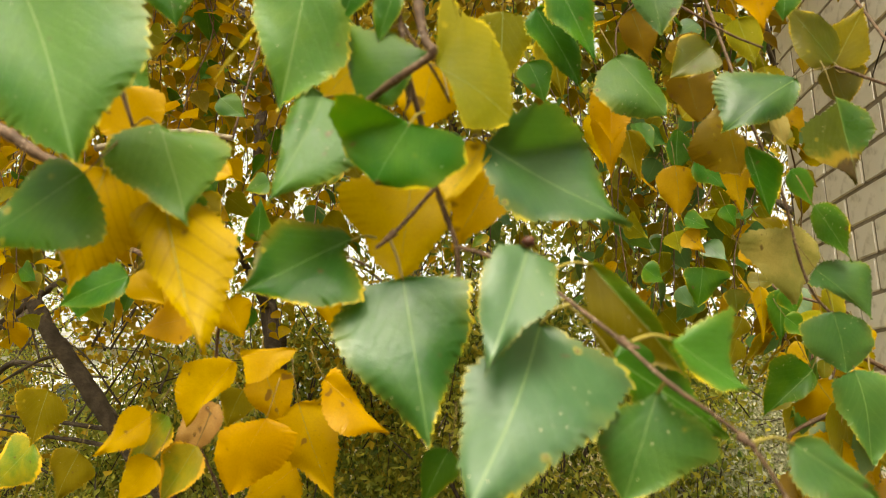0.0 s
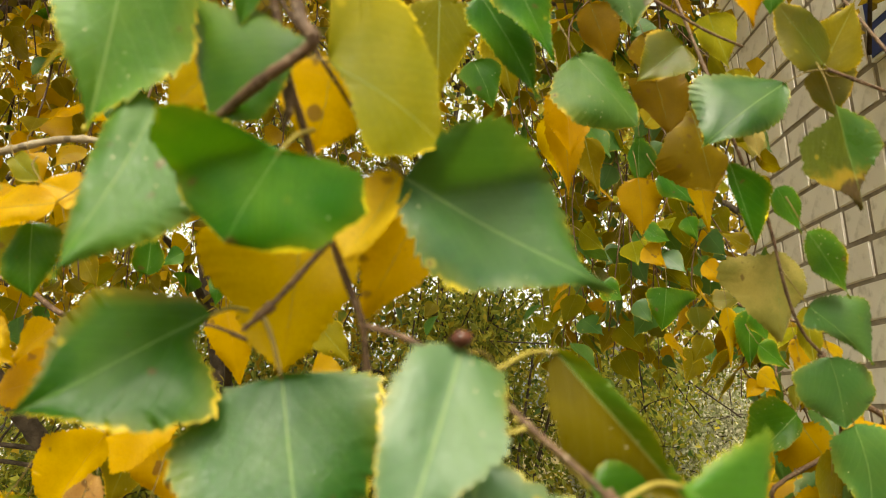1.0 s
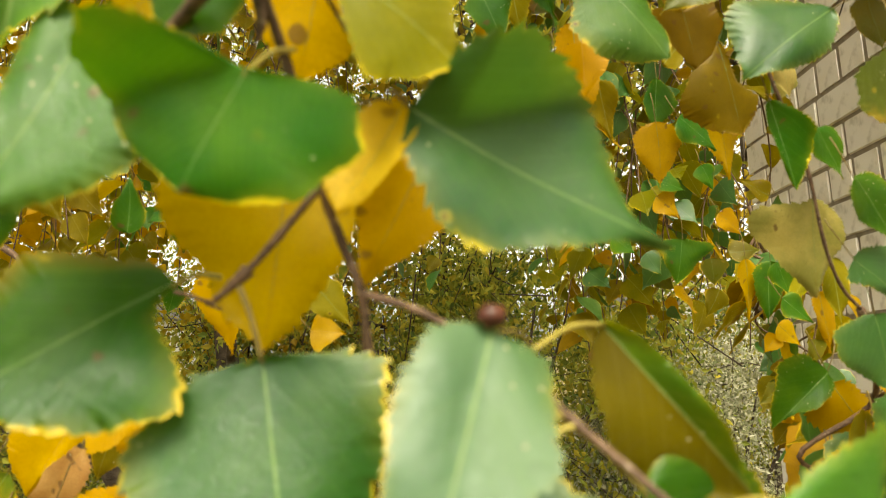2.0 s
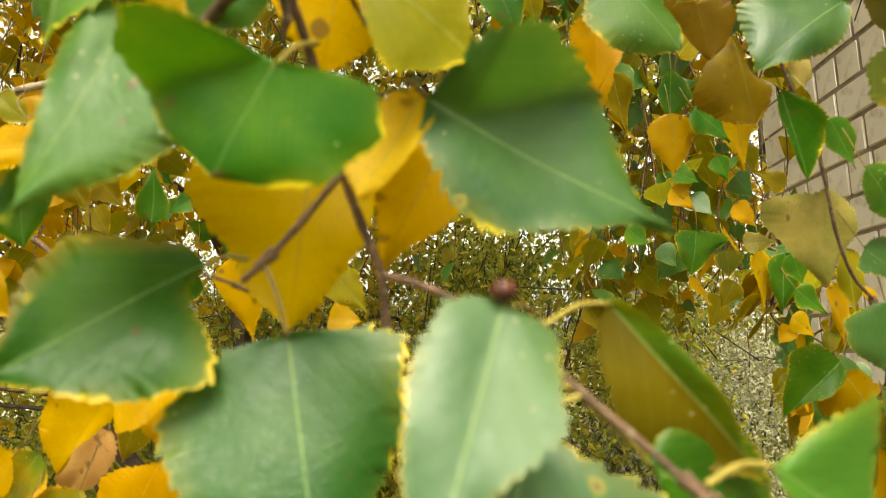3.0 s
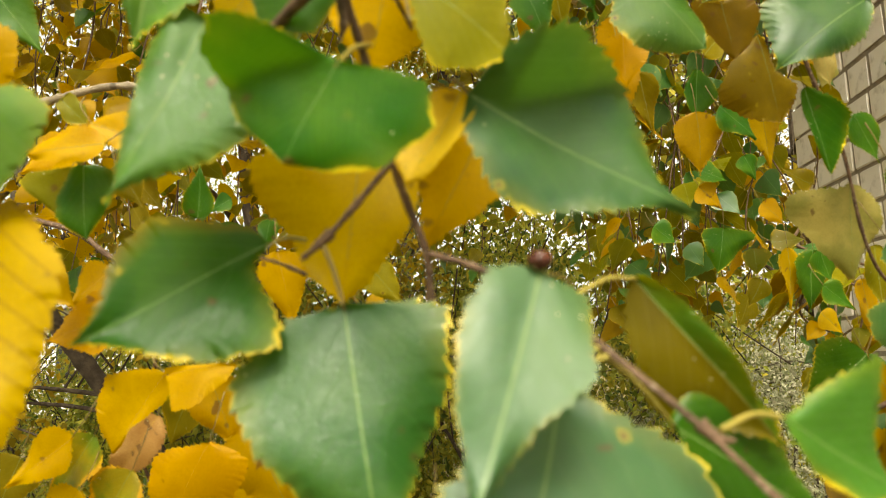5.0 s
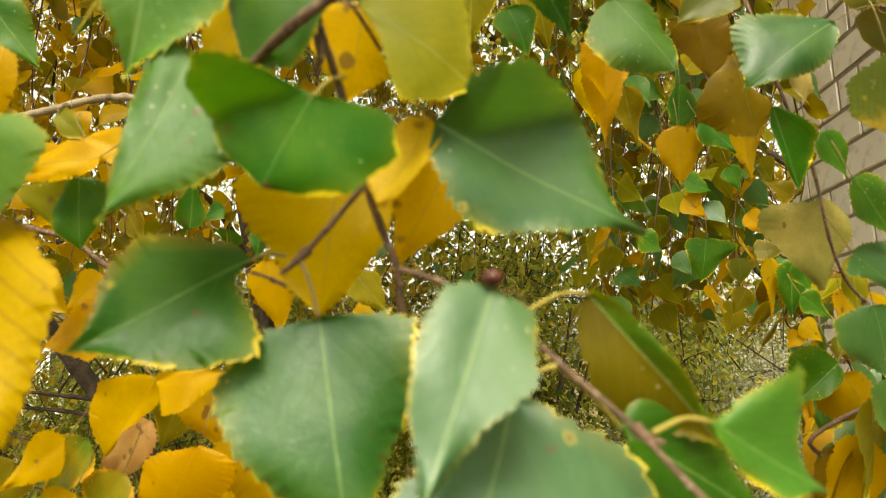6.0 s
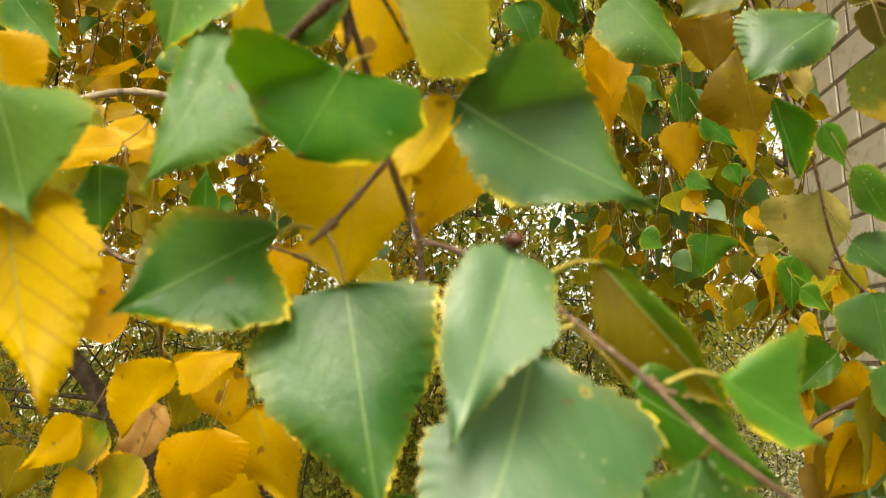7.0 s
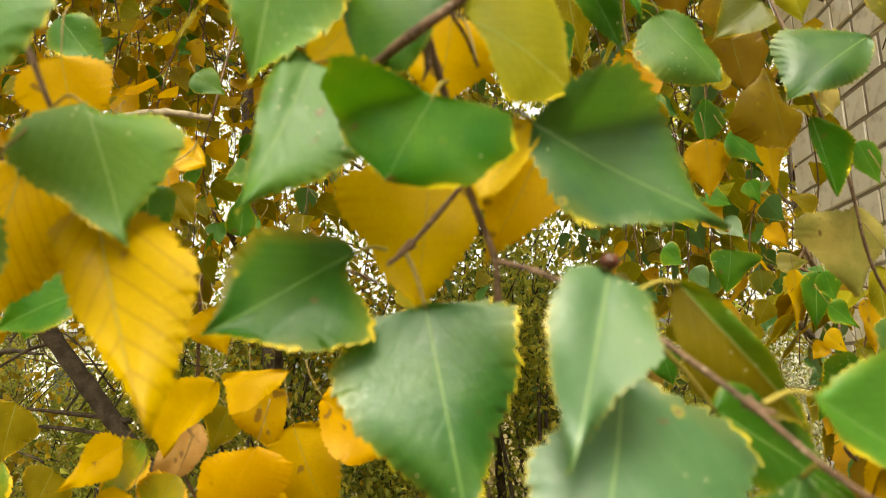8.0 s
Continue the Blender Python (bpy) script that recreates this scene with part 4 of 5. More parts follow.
leaf(right, "waxy", (0.2388, 0.4016, 1.6207), (0.2477, 0.4103, 1.5673), ((0.0138, 0.0282, 0.0281, 0.0184, 0.0092), (0.0188, 0.0175, 0.0152, 0.0110, 0.0051)), roll=0, fold=(8, 8), curl=4, lobe=((0.00, 0.22), (0.00, 0.22)))
leaf(right, "gold", (0.2617, 0.4669, 1.5801), (0.2370, 0.4745, 1.5396), ((0.0100, 0.0180, 0.0190, 0.0140, 0.0060), (0.0120, 0.0170, 0.0150, 0.0100, 0.0050)), roll=0, fold=(10, 10), curl=4)
leaf(right, "green", (0.2570, 0.4812, 1.6248), (0.2215, 0.4847, 1.5938), ((0.0081, 0.0095, 0.0084, 0.0031, 0.0008), (0.0186, 0.0240, 0.0234, 0.0163, 0.0098)), roll=0, fold=(14, 14), curl=8, lobe=((0.00, 0.22), (0.00, 0.22)))
leaf(right, "ochre", (0.2628, 0.4884, 1.6185), (0.3062, 0.5055, 1.5441), ((0.0111, 0.0162, 0.0197, 0.0169, 0.0101), (0.0269, 0.0197, 0.0136, 0.0143, 0.0086)), roll=0, fold=(8, 8), curl=4, lobe=((0.00, 0.22), (0.00, 0.22)))
leaf(right, "waxy", (0.2634, 0.5167, 1.6023), (0.2655, 0.5221, 1.5791), ((0.0008, 0.0028, 0.0076, 0.0125, 0.0075), (0.0057, 0.0054, 0.0051, 0.0048, 0.0029)), roll=0, fold=(8, 8), curl=4, lobe=((0.51, 0.50), (0.00, 0.22)))
leaf(right, "ochre", (0.2039, 0.5677, 1.8067), (0.2071, 0.5780, 1.7600), (0.0190, 0.0205), peak=(.30, .34), roll=0, fold=(10, 8), curl=5)
leaf(right, "green", (0.0489, 0.3222, 1.8048), (0.0734, 0.3321, 1.7618), (0.0142, 0.0142), roll=0, fold=(12, 12), curl=4)
leaf(right, "green", (0.0579, 0.3089, 1.8092), (0.0781, 0.3177, 1.7707), (0.0137, 0.0137), roll=0, fold=(10, 10), curl=4)
leaf(right, "waxy", (0.1055, 0.3076, 1.8148), (0.1113, 0.3150, 1.7825), (0.0173, 0.0173), roll=0, fold=(10, 10), curl=4)
leaf(right, "green", (0.0600, 0.4381, 1.8362), (0.0720, 0.4448, 1.8072), (0.0139, 0.0139), roll=0, fold=(10, 10), curl=4)
leaf(right, "yellow", (0.1622, 0.3182, 1.8222), (0.1694, 0.3251, 1.7923), (0.0142, 0.0142), roll=0, fold=(10, 10), curl=4)
leaf(right, "green", (0.1988, 0.3511, 1.8396), (0.1971, 0.3563, 1.8172), (0.0115, 0.0115), roll=0, fold=(10, 10), curl=4)
leaf(right, "green", (0.2180, 0.5926, 1.8511), (0.2167, 0.5990, 1.8078), ((0.0062, 0.0139, 0.0176, 0.0130, 0.0019), (0.0050, 0.0081, 0.0106, 0.0084, 0.0029)), roll=0, fold=(10, 10), curl=4, lobe=((0.03, 0.22), (0.03, 0.22)))
leaf(right, "lime", (0.0337, 0.3440, 1.8169), (0.0321, 0.3548, 1.7704), (0.0175, 0.0175), roll=0, fold=(10, 10), curl=4)
leaf(right, "yellow", (0.1294, 0.4899, 1.8313), (0.1305, 0.4950, 1.7959), (0.0161, 0.0161), roll=0, fold=(10, 10), curl=4)
leaf(right, "green", (0.2195, 0.5625, 1.8084), (0.2461, 0.5652, 1.7829), (0.0157, 0.0157), roll=0, fold=(10, 10), curl=4)
leaf(right, "olive", (0.3379, 0.6606, 1.7704), (0.3109, 0.6594, 1.7858), (0.0112, 0.0112), roll=0, fold=(10, 10), curl=4)
leaf(right, "green", (0.2600, 0.6691, 1.7355), (0.2537, 0.6743, 1.6967), ((0.0085, 0.0310, 0.0203, 0.0130, 0.0071), (0.0173, 0.0181, 0.0160, 0.0107, 0.0048)), roll=0, fold=(10, 10), curl=4, lobe=((0.24, 0.50), (0.00, 0.22)))
leaf(right, "dusky", (0.3289, 0.7274, 1.7307), (0.3617, 0.7259, 1.7326), (0.0123, 0.0123), roll=0, fold=(10, 10), curl=4)
leaf(right, "dusky", (0.3401, 0.7872, 1.7338), (0.3425, 0.7915, 1.7042), (0.0164, 0.0164), roll=0, fold=(10, 10), curl=4)
leaf(right, "green", (0.3368, 0.6689, 1.7138), (0.3333, 0.6769, 1.6598), (0.0162, 0.0162), roll=0, fold=(10, 10), curl=4)
leaf(right, "ochre", (0.3432, 0.6155, 1.6820), (0.3509, 0.6225, 1.6331), (0.0107, 0.0107), roll=0, fold=(10, 10), curl=4)
leaf(right, "green", (0.3330, 0.7732, 1.8313), (0.3444, 0.7767, 1.8045), (0.0134, 0.0134), roll=0, fold=(10, 10), curl=4)
leaf(right, "green", (0.2851, 0.7771, 1.8178), (0.3146, 0.7778, 1.8052), (0.0134, 0.0134), roll=0, fold=(10, 10), curl=4)
leaf(right, "ochre", (0.2847, 0.7797, 1.8001), (0.3081, 0.7823, 1.7759), (0.0164, 0.0164), roll=0, fold=(10, 10), curl=4)
leaf(right, "ochre", (0.3499, 0.7800, 1.7808), (0.3733, 0.7826, 1.7566), (0.0149, 0.0149), roll=0, fold=(10, 10), curl=4)
leaf(right, "green", (0.2362, 0.7874, 1.7599), (0.2597, 0.7892, 1.7416), (0.0164, 0.0164), roll=0, fold=(10, 10), curl=4)
leaf(right, "green", (0.1546, 0.5654, 1.6402), (0.1621, 0.5686, 1.6164), (0.0139, 0.0139), roll=0, fold=(10, 10), curl=4)
leaf(right, "olive", (0.3497, 0.7945, 1.7013), (0.3341, 0.7995, 1.6729), (0.0134, 0.0134), roll=0, fold=(10, 10), curl=4)
leaf(right, "ochre", (0.3163, 0.6722, 1.7170), (0.3174, 0.6804, 1.6624), (0.0084, 0.0084), roll=0, fold=(10, 10), curl=4)
leaf(right, "green", (0.3236, 0.6366, 1.7091), (0.3332, 0.6404, 1.6811), (0.0145, 0.0145), roll=0, fold=(10, 10), curl=4)
leaf(right, "green", (0.2931, 0.5824, 1.6750), (0.3159, 0.5842, 1.6561), (0.0109, 0.0109), roll=0, fold=(10, 10), curl=4)
leaf(right, "lime", (0.3313, 0.5764, 1.7035), (0.3371, 0.5837, 1.6530), (0.0129, 0.0129), roll=0, fold=(16, 16), curl=4)
leaf(right, "ochre", (0.3431, 0.6798, 1.6586), (0.3625, 0.6817, 1.6398), (0.0114, 0.0114), roll=0, fold=(10, 10), curl=4)
leaf(right, "ochre", (0.3419, 0.6811, 1.6498), (0.3301, 0.6840, 1.6345), (0.0089, 0.0089), roll=0, fold=(10, 10), curl=4)
leaf(right, "dusky", (0.3766, 0.6803, 1.6453), (0.3750, 0.6838, 1.6222), (0.0094, 0.0094), roll=0, fold=(10, 10), curl=4)
leaf(right, "dusky", (0.3106, 0.6279, 1.6096), (0.2923, 0.6309, 1.5951), (0.0076, 0.0076), roll=0, fold=(10, 10), curl=4)
leaf(right, "dusky", (0.3453, 0.6849, 1.6241), (0.3469, 0.6869, 1.6103), (0.0075, 0.0075), roll=0, fold=(10, 10), curl=4)
leaf(right, "ochre", (0.1342, 0.5236, 1.8618), (0.1401, 0.5417, 1.7815), (0.0175, 0.0175), roll=0, fold=(10, 10), curl=4)
leaf(right, "pale", (0.2611, 0.4985, 1.8245), (0.2688, 0.5043, 1.7972), (0.0095, 0.0095), roll=0, fold=(12, 12), curl=4)
leaf(right, "olive", (0.2106, 0.5601, 1.8477), (0.2432, 0.5903, 1.8799), (0.0108, 0.0108), roll=0, fold=(12, 12), curl=4)
leaf(right, "lime", (0.2229, 0.4625, 1.8855), (0.2358, 0.4699, 1.8495), (0.0189, 0.0189), roll=0, fold=(10, 10), curl=4)
leaf(right, "pale", (0.2745, 0.5131, 1.8184), (0.2696, 0.5156, 1.8029), (0.0079, 0.0079), roll=0, fold=(10, 10), curl=4)
leaf(right, "rust", (0.1404, 0.4569, 1.8889), (0.1563, 0.4738, 1.8510), (0.0180, 0.0180), roll=0, fold=(10, 8), curl=5)
leaf(right, "olive", (0.0850, 0.4896, 1.8911), (0.0964, 0.5094, 1.8421), (0.0170, 0.0170), roll=0, fold=(10, 8), curl=5)
leaf(right, "ochre", (0.2669, 0.5996, 1.8316), (0.2826, 0.6209, 1.7756), (0.0200, 0.0200), roll=0, fold=(10, 8), curl=5)
leaf(right, "olive", (0.1783, 0.6169, 1.8602), (0.1932, 0.6362, 1.8126), (0.0150, 0.0150), roll=0, fold=(10, 8), curl=5)
leaf(right, "gold", (0.1543, 0.6506, 1.8949), (0.1668, 0.6714, 1.8416), (0.0170, 0.0170), roll=0, fold=(10, 8), curl=5)
leaf(right, "rust", (0.1863, 0.4867, 1.8854), (0.2058, 0.5032, 1.8485), (0.0190, 0.0190), roll=0, fold=(10, 8), curl=5)
leaf(right, "olive", (0.2750, 0.5348, 1.8843), (0.2879, 0.5537, 1.8386), (0.0200, 0.0200), roll=0, fold=(10, 8), curl=5)

# ---- birch tree overhead: trunk, limbs and hanging twigs ----
tree = thing("birch_tree", (-1.75, 3.2, 0.0), "birch with a dark leaning trunk and spreading limbs", "tree")
BOUGHS = []


def limb(points, r0, r1, name="limb"):
    line = smooth_line(points, 8)
    n = len(line)
    BOUGHS.append(line)
    v, f = tube([q - tree.location for q in line], [r0 + (r1 - r0) * i / n for i in range(n)], 12, 0.08, n)
    return mesh_object(name, v, f, BARK, tree)


limb([(-0.6609, 3.3697, -0.1000), (-1.1375, 3.2369, 1.0266), (-1.3541, 3.1765, 1.3488), (-1.5469, 3.1254, 1.6216), (-1.7036, 3.0836, 1.8448), (-1.8119, 3.0534, 2.0059), (-2.4, 3.0, 3.0), (-2.5, 2.8, 4.5)], 0.042, 0.034, "trunk")
for yy, zz in ((0.55, 2.5), (0.95, 2.7), (1.4, 2.9), (1.9, 3.1), (2.5, 3.3)):
    limb([(-2.4, 3.0, 3.0), (-1.6, yy + 0.4, zz + 0.15), (-0.8, yy, zz + 0.05), (0.0, yy - 0.05, zz), (0.6, yy + 0.05, zz - 0.05), (1.1, yy, zz - 0.1)], 0.03, 0.006)

for k, pts in enumerate(([(-1.3710, 3.1506, 1.4834), (-1.5742, 3.1468, 1.5124), (-1.7615, 3.0814, 1.5436), (-2.0114, 3.0164, 1.5752)], [(-1.4149, 3.1649, 1.4112), (-1.6252, 3.1588, 1.4526), (-1.8116, 3.0941, 1.4802), (-2.0125, 3.0255, 1.5283)], [(-1.6914, 3.0859, 1.8324), (-1.8049, 3.0353, 1.7837), (-2.0102, 3.0051, 1.6337)])):
    limb(pts, 0.014 - 0.002 * k, 0.003, "side_branch")
    BOUGHS.pop()
rnd = random.Random(5)
foot = Vector((-1.7118, 3.2487, 1.6239))
for k in range(26):
    a = foot + Vector((rnd.uniform(-0.9, 0.35), rnd.uniform(-0.1, 0.5), rnd.uniform(-0.35, 0.45)))
    limb([a, a + Vector((rnd.uniform(-0.3, 0.1), 0.05, rnd.uniform(0.05, 0.3))), a + Vector((rnd.uniform(-0.6, 0.1), 0.1, rnd.uniform(0.0, 0.6)))], 0.006, 0.0015, "side_branch")
    BOUGHS.pop()

LIBRARY = {}
for kind in LEAF:
    for k in range(3):
        me, middle = blade_mesh("leaf", 0.05, (0.020 + 0.0015 * k, 0.021), (4 + 7 * k, 6 + 6 * k), 0.10, 700 + k + len(kind) * 10, teeth=10, cols=2)
        me.materials.append(LEAF[kind])
        LIBRARY[kind, k] = me
        v, f = tube([Vector((0, -0.017, 0.004)), Vector((0, -0.008, 0.001)), Vector((0, 0.001, 0))], [0.0006, 0.0006, 0.0005], 5)
        LIBRARY["stalk", kind, k] = (v, f)
sv, sf = LIBRARY["stalk", "green", 0]
stalk_me = bpy.data.meshes.new("stalk")
stalk_me.from_pydata(sv, [], sf)
stalk_me.materials.append(SHADED_BROWN_STALK)


def hanging_twig(top, bottom, kinds, seed, spacing=0.03, bare=0.3, stalks=True):
    """A drooping twig from a limb, with leaves set alternately along its lower part."""
    rnd = random.Random(seed)
    top, bottom = Vector(top), Vector(bottom)
    root = thing("hanging_twig", top, "", "twig", "hanging birch twigs")
    n = 7
    pts = []
    for i in range(n + 1):
        t = i / n
        q = top.lerp(bottom, t)
        k = 0.05 * math.sin(math.pi * t)
        pts.append(q + Vector((rnd.uniform(-k, k), rnd.uniform(-k, k), 0)))
    line = smooth_line(pts, 6)
    v, f = tube([q - top for q in line], [0.0021 - 0.0012 * i / len(line) for i in range(len(line))], 6, 0.1, seed)
    mesh_object("stem", v, f, TWIG, root)
    length = (top - bottom).length
    d = bare * length
    counts = {}
    while d < length:
        i = min(int(d / length * (len(line) - 1)), len(line) - 2)
        q = line[i]
        kind = rnd.choice(kinds)
        counts[kind] = counts.get(kind, 0) + 1
        size = rnd.uniform(0.75, 1.2)
        a = rnd.uniform(0, 6.283)
        out = Vector((math.cos(a), math.sin(a), rnd.uniform(-1.9, -0.5))).normalized()
        face = Vector((rnd.uniform(-0.6, 0.6), rnd.uniform(-1.0, 0.5), rnd.uniform(0.1, 1.0)))
        face = (face - out * face.dot(out)).normalized()
        m = Matrix((out.cross(face), out, face)).transposed().to_4x4()
        ob = new("leaf", LIBRARY[kind, rnd.randrange(3)])
        ob.parent = root
        ob.matrix_local = Matrix.Translation(q - top + out * 0.017 * size) @ m @ Matrix.Scale(size, 4)
        if stalks:
            st = new("stalk", stalk_me)
            st.parent = ob
        d += spacing * rnd.uniform(0.6, 1.5)
    most = max(counts, key=counts.get) if counts else "green"
    words = {"yellow": "golden yellow", "olive": "olive", "green": "green", "mixed": "turning", "brown": "dry brown", "pale": "pale", "ochre": "ochre", "folded": "turning", "edged": "green", "tipped": "turning", "waxy": "green", "dusky": "dark olive", "veined": "golden yellow", "gold": "golden yellow", "lime": "yellow-green", "deep": "dark green", "fresh": "fresh green", "rust": "rusty brown", "lemon": "pale yellow", "sheen": "shining green"}[most]
    tagged(root, "thin drooping birch twig with mostly %s leaves" % words)
    return root


def limb_point(x, y):
    """The place on the nearest limb above (x, y)."""
    return min((q for line in BOUGHS[1:] for q in line), key=lambda q: (q.x - x) ** 2 * 0.6 + (q.y - y) ** 2)


for root, start in ATTACH:
    start = Vector(start)
    up = limb_point(start.x, start.y)
    twig(root, [up, up.lerp(start, 0.35) + Vector((0.03, 0.06, 0.03)), up.lerp(start, 0.7) + Vector((0.02, 0.08, 0.04)), start], 0.0016, 0.0010)

rng = random.Random(11)
ZONES = [  # count, slope from, slope to, depth from, depth to, lowest, highest end, leaf kinds
    (46, -0.72, -0.18, 1.5, 3.2, 0.08, 0.23, ["yellow"] * 3 + ["gold"] * 3 + ["ochre"] * 2 + ["olive"] * 4 + ["lime"] * 2 + ["mixed"]),
    (15, -0.20, 0.24, 1.1, 2.3, 0.13, 0.24, ["olive"] * 5 + ["ochre"] * 2 + ["waxy"] * 3 + ["mixed"] * 3 + ["dusky"]),
    (16, -0.74, -0.28, 0.85, 1.30, 0.10, 0.24, ["yellow"] * 3 + ["gold"] * 2 + ["ochre"] + ["olive"] * 4 + ["green"] * 2 + ["lime"] * 2),
    (30, 0.22, 0.50, 1.15, 2.25, 0.02, 0.19, ["ochre"] * 2 + ["rust"] * 2 + ["waxy"] * 6 + ["olive"] * 5 + ["dusky"] * 2 + ["lime"] * 5),
    (8, 0.23, 0.44, 0.85, 1.15, 0.06, 0.20, ["waxy"] * 4 + ["lime"] * 4 + ["olive"] * 2 + ["ochre"]),
]
index = 0
LOW = [((0.2455, 0.4301, 1.6574), (0.33, 0.58, 1.47)), ((0.2455, 0.4301, 1.6574), (0.40, 0.66, 1.52)), ((0.4453, 0.8932, 1.8107), (0.50, 0.93, 1.47)), ((0.4453, 0.8932, 1.8107), (0.56, 0.98, 1.56)), ((0.4453, 0.8932, 1.8107), (0.62, 1.02, 1.50)), ((0.4453, 0.8932, 1.8107), (0.47, 0.86, 1.58))]
for i, (start, end) in enumerate(LOW):
    hanging_twig(start, end, ["ochre"] * 2 + ["rust"] * 2 + ["waxy"] * 4 + ["olive"] * 4 + ["dusky"] + ["lime"], 900 + i, spacing=0.016, bare=0.2)
for count, s0, s1, d0, d1, e0, e1, kinds in ZONES:
    for i in range(count):
        d = rng.uniform(d0, d1)
        s = s0 + (s1 - s0) * (i + rng.random()) / count
        x, y = s * d, d
        if x > 1.15:
            continue
        index += 1
        hanging_twig(limb_point(x, y), (x, y, 1.6 + d * rng.uniform(e0, e1)), kinds, 300 + index, spacing=0.020 + 0.006 * d, bare=0.22, stalks=d < 1.15)


# ---- far trees ----
def crown(centre, size, count, leaf_size, mat, parent, seed, clumps=60, hang=0.5, slim=0.40):
    """A crown of many small leaves gathered in drooping clumps with gaps between."""
    r = np.random.RandomState(seed)
    c = r.normal(size=(clumps, 3))
    c /= np.linalg.norm(c, axis=1)[:, None]
    c *= r.uniform(0.25, 1.0, size=(clumps, 1)) ** 0.5
    c = c * np.array(size) + np.array(centre)
    pick = r.randint(0, clumps, count)
    p = c[pick] + r.normal(size=(count, 3)) * np.array((0.16, 0.16, 0.16 + 0.16 * hang)) * (np.mean(size) / 1.6)
    out = r.normal(size=(count, 3)) + np.array((0, 0, -0.9))
    out /= np.linalg.norm(out, axis=1)[:, None]
    side = np.cross(out, r.normal(size=(count, 3)))
    side /= np.linalg.norm(side, axis=1)[:, None]
    nor = np.cross(side, out)
    s = leaf_size * r.uniform(0.6, 1.25, size=(count, 1))
    v = np.stack([p, p + out * s * 0.35 + side * s * slim + nor * s * 0.08, p + out * s * 0.45, p + out * s * 0.35 - side * s * slim + nor * s * 0.08, p + out * s], 1)
    v = v.reshape(-1, 3) - np.array(parent.location)
    k = np.arange(count)[:, None] * 5
    f = np.concatenate([k + [0, 1, 2], k + [1, 4, 2], k + [2, 4, 3], k + [0, 2, 3]])
    tv, tf = [], []
    for a in c[::2]:  # thin bare twigs through the clumps
        for _ in range(3):
            d = r.normal(size=3) * np.array((0.5, 0.5, 0.7)) * np.mean(size) / 3
            q = [Vector(a + d * t + r.normal(size=3) * 0.02 * t) - parent.location for t in (-1, -0.4, 0.3, 1)]
            tbv, tbf = tube(q, [0.006, 0.005, 0.0035, 0.0015], 3)
            k = len(tv)
            tv += tbv
            tf += [tuple(k + w for w in face) for face in tbf]
    tagged(mesh_object("twig", tv, tf, BARK, parent), kind="stuff")
    ob = mesh_object("crown", v.tolist(), f.tolist(), mat, parent, smooth=False)
    return tagged(ob, kind="stuff")


def far_tree(at, height, size, mat, count, leaf_size, seed, label, name="tree", trunk_r=0.10, mid=0.62, clumps=60):
    root = thing(name, at, label, "tree", "trees behind")
    rnd = random.Random(seed)
    base = Vector(at)
    line = smooth_line([base + Vector((rnd.uniform(-0.1, 0.1) * i, rnd.uniform(-0.1, 0.1) * i, height * i / 4 - 0.05)) for i in range(5)], 6)
    v, f = tube([q - base for q in line], [trunk_r * (1 - 0.8 * i / len(line)) for i in range(len(line))], 10, 0.08, seed)
    mesh_object("trunk", v, f, BARK, root)
    for i in range(14):
        s = line[int(len(line) * rnd.uniform(0.25, 0.9))]
        a = rnd.uniform(0, 6.28)
        e = s + Vector((math.cos(a) * size[0] * 0.8, math.sin(a) * size[1] * 0.8, rnd.uniform(0.0, 0.6) * size[2]))
        lv = smooth_line([s, s.lerp(e, 0.5) + Vector((0, 0, 0.2)), e], 6)
        v, f = tube([q - base for q in lv], [0.03 * (1 - 0.8 * k / len(lv)) for k in range(len(lv))], 6, 0.1, seed + i)
        mesh_object("limb", v, f, BARK, root)
    crown((at[0], at[1], height * mid), size, count, leaf_size, mat, root, seed, clumps, slim=0.30 if mat is CROWN_GREEN else 0.38)
    return root


far_tree((-3.2, 4.6, 0), 6.0, (1.9, 1.3, 2.6), CROWN_YELLOW, 13000, 0.06, 21, "autumn birch with a loose golden-olive crown", "birch_tree", 0.11, clumps=55)
far_tree((-1.1, 4.4, 0), 6.0, (1.5, 1.2, 2.5), CROWN_YELLOW, 11000, 0.055, 27, "autumn birch with a thin golden crown", "birch_tree", 0.08, clumps=55)
far_tree((0.5, 5.4, 0), 6.0, (1.7, 1.3, 2.6), CROWN_GREEN, 13500, 0.075, 22, "tree with a sparse green and olive crown", trunk_r=0.04, clumps=100)
far_tree((2.95, 5.6, 0), 6.5, (1.8, 1.4, 2.8), CROWN_YELLOW, 5500, 0.08, 23, "autumn birch with a yellow-brown crown", "birch_tree", 0.035, clumps=100)
far_tree((-5.5, 9.0, 0), 8.0, (2.8, 2.0, 3.4), CROWN_GREEN, 20000, 0.06, 24, "tall tree with a green crown", trunk_r=0.16, clumps=60)
far_tree((-0.6, 9.6, 0), 8.0, (2.8, 2.0, 3.4), CROWN_GREEN, 17000, 0.06, 25, "tall tree with an olive-green crown", trunk_r=0.16, clumps=110)
far_tree((6.0, 10.0, 0), 8.0, (3.2, 2.0, 3.4), CROWN_YELLOW, 9000, 0.06, 26, "tall tree with a yellowing crown", trunk_r=0.16, clumps=110)


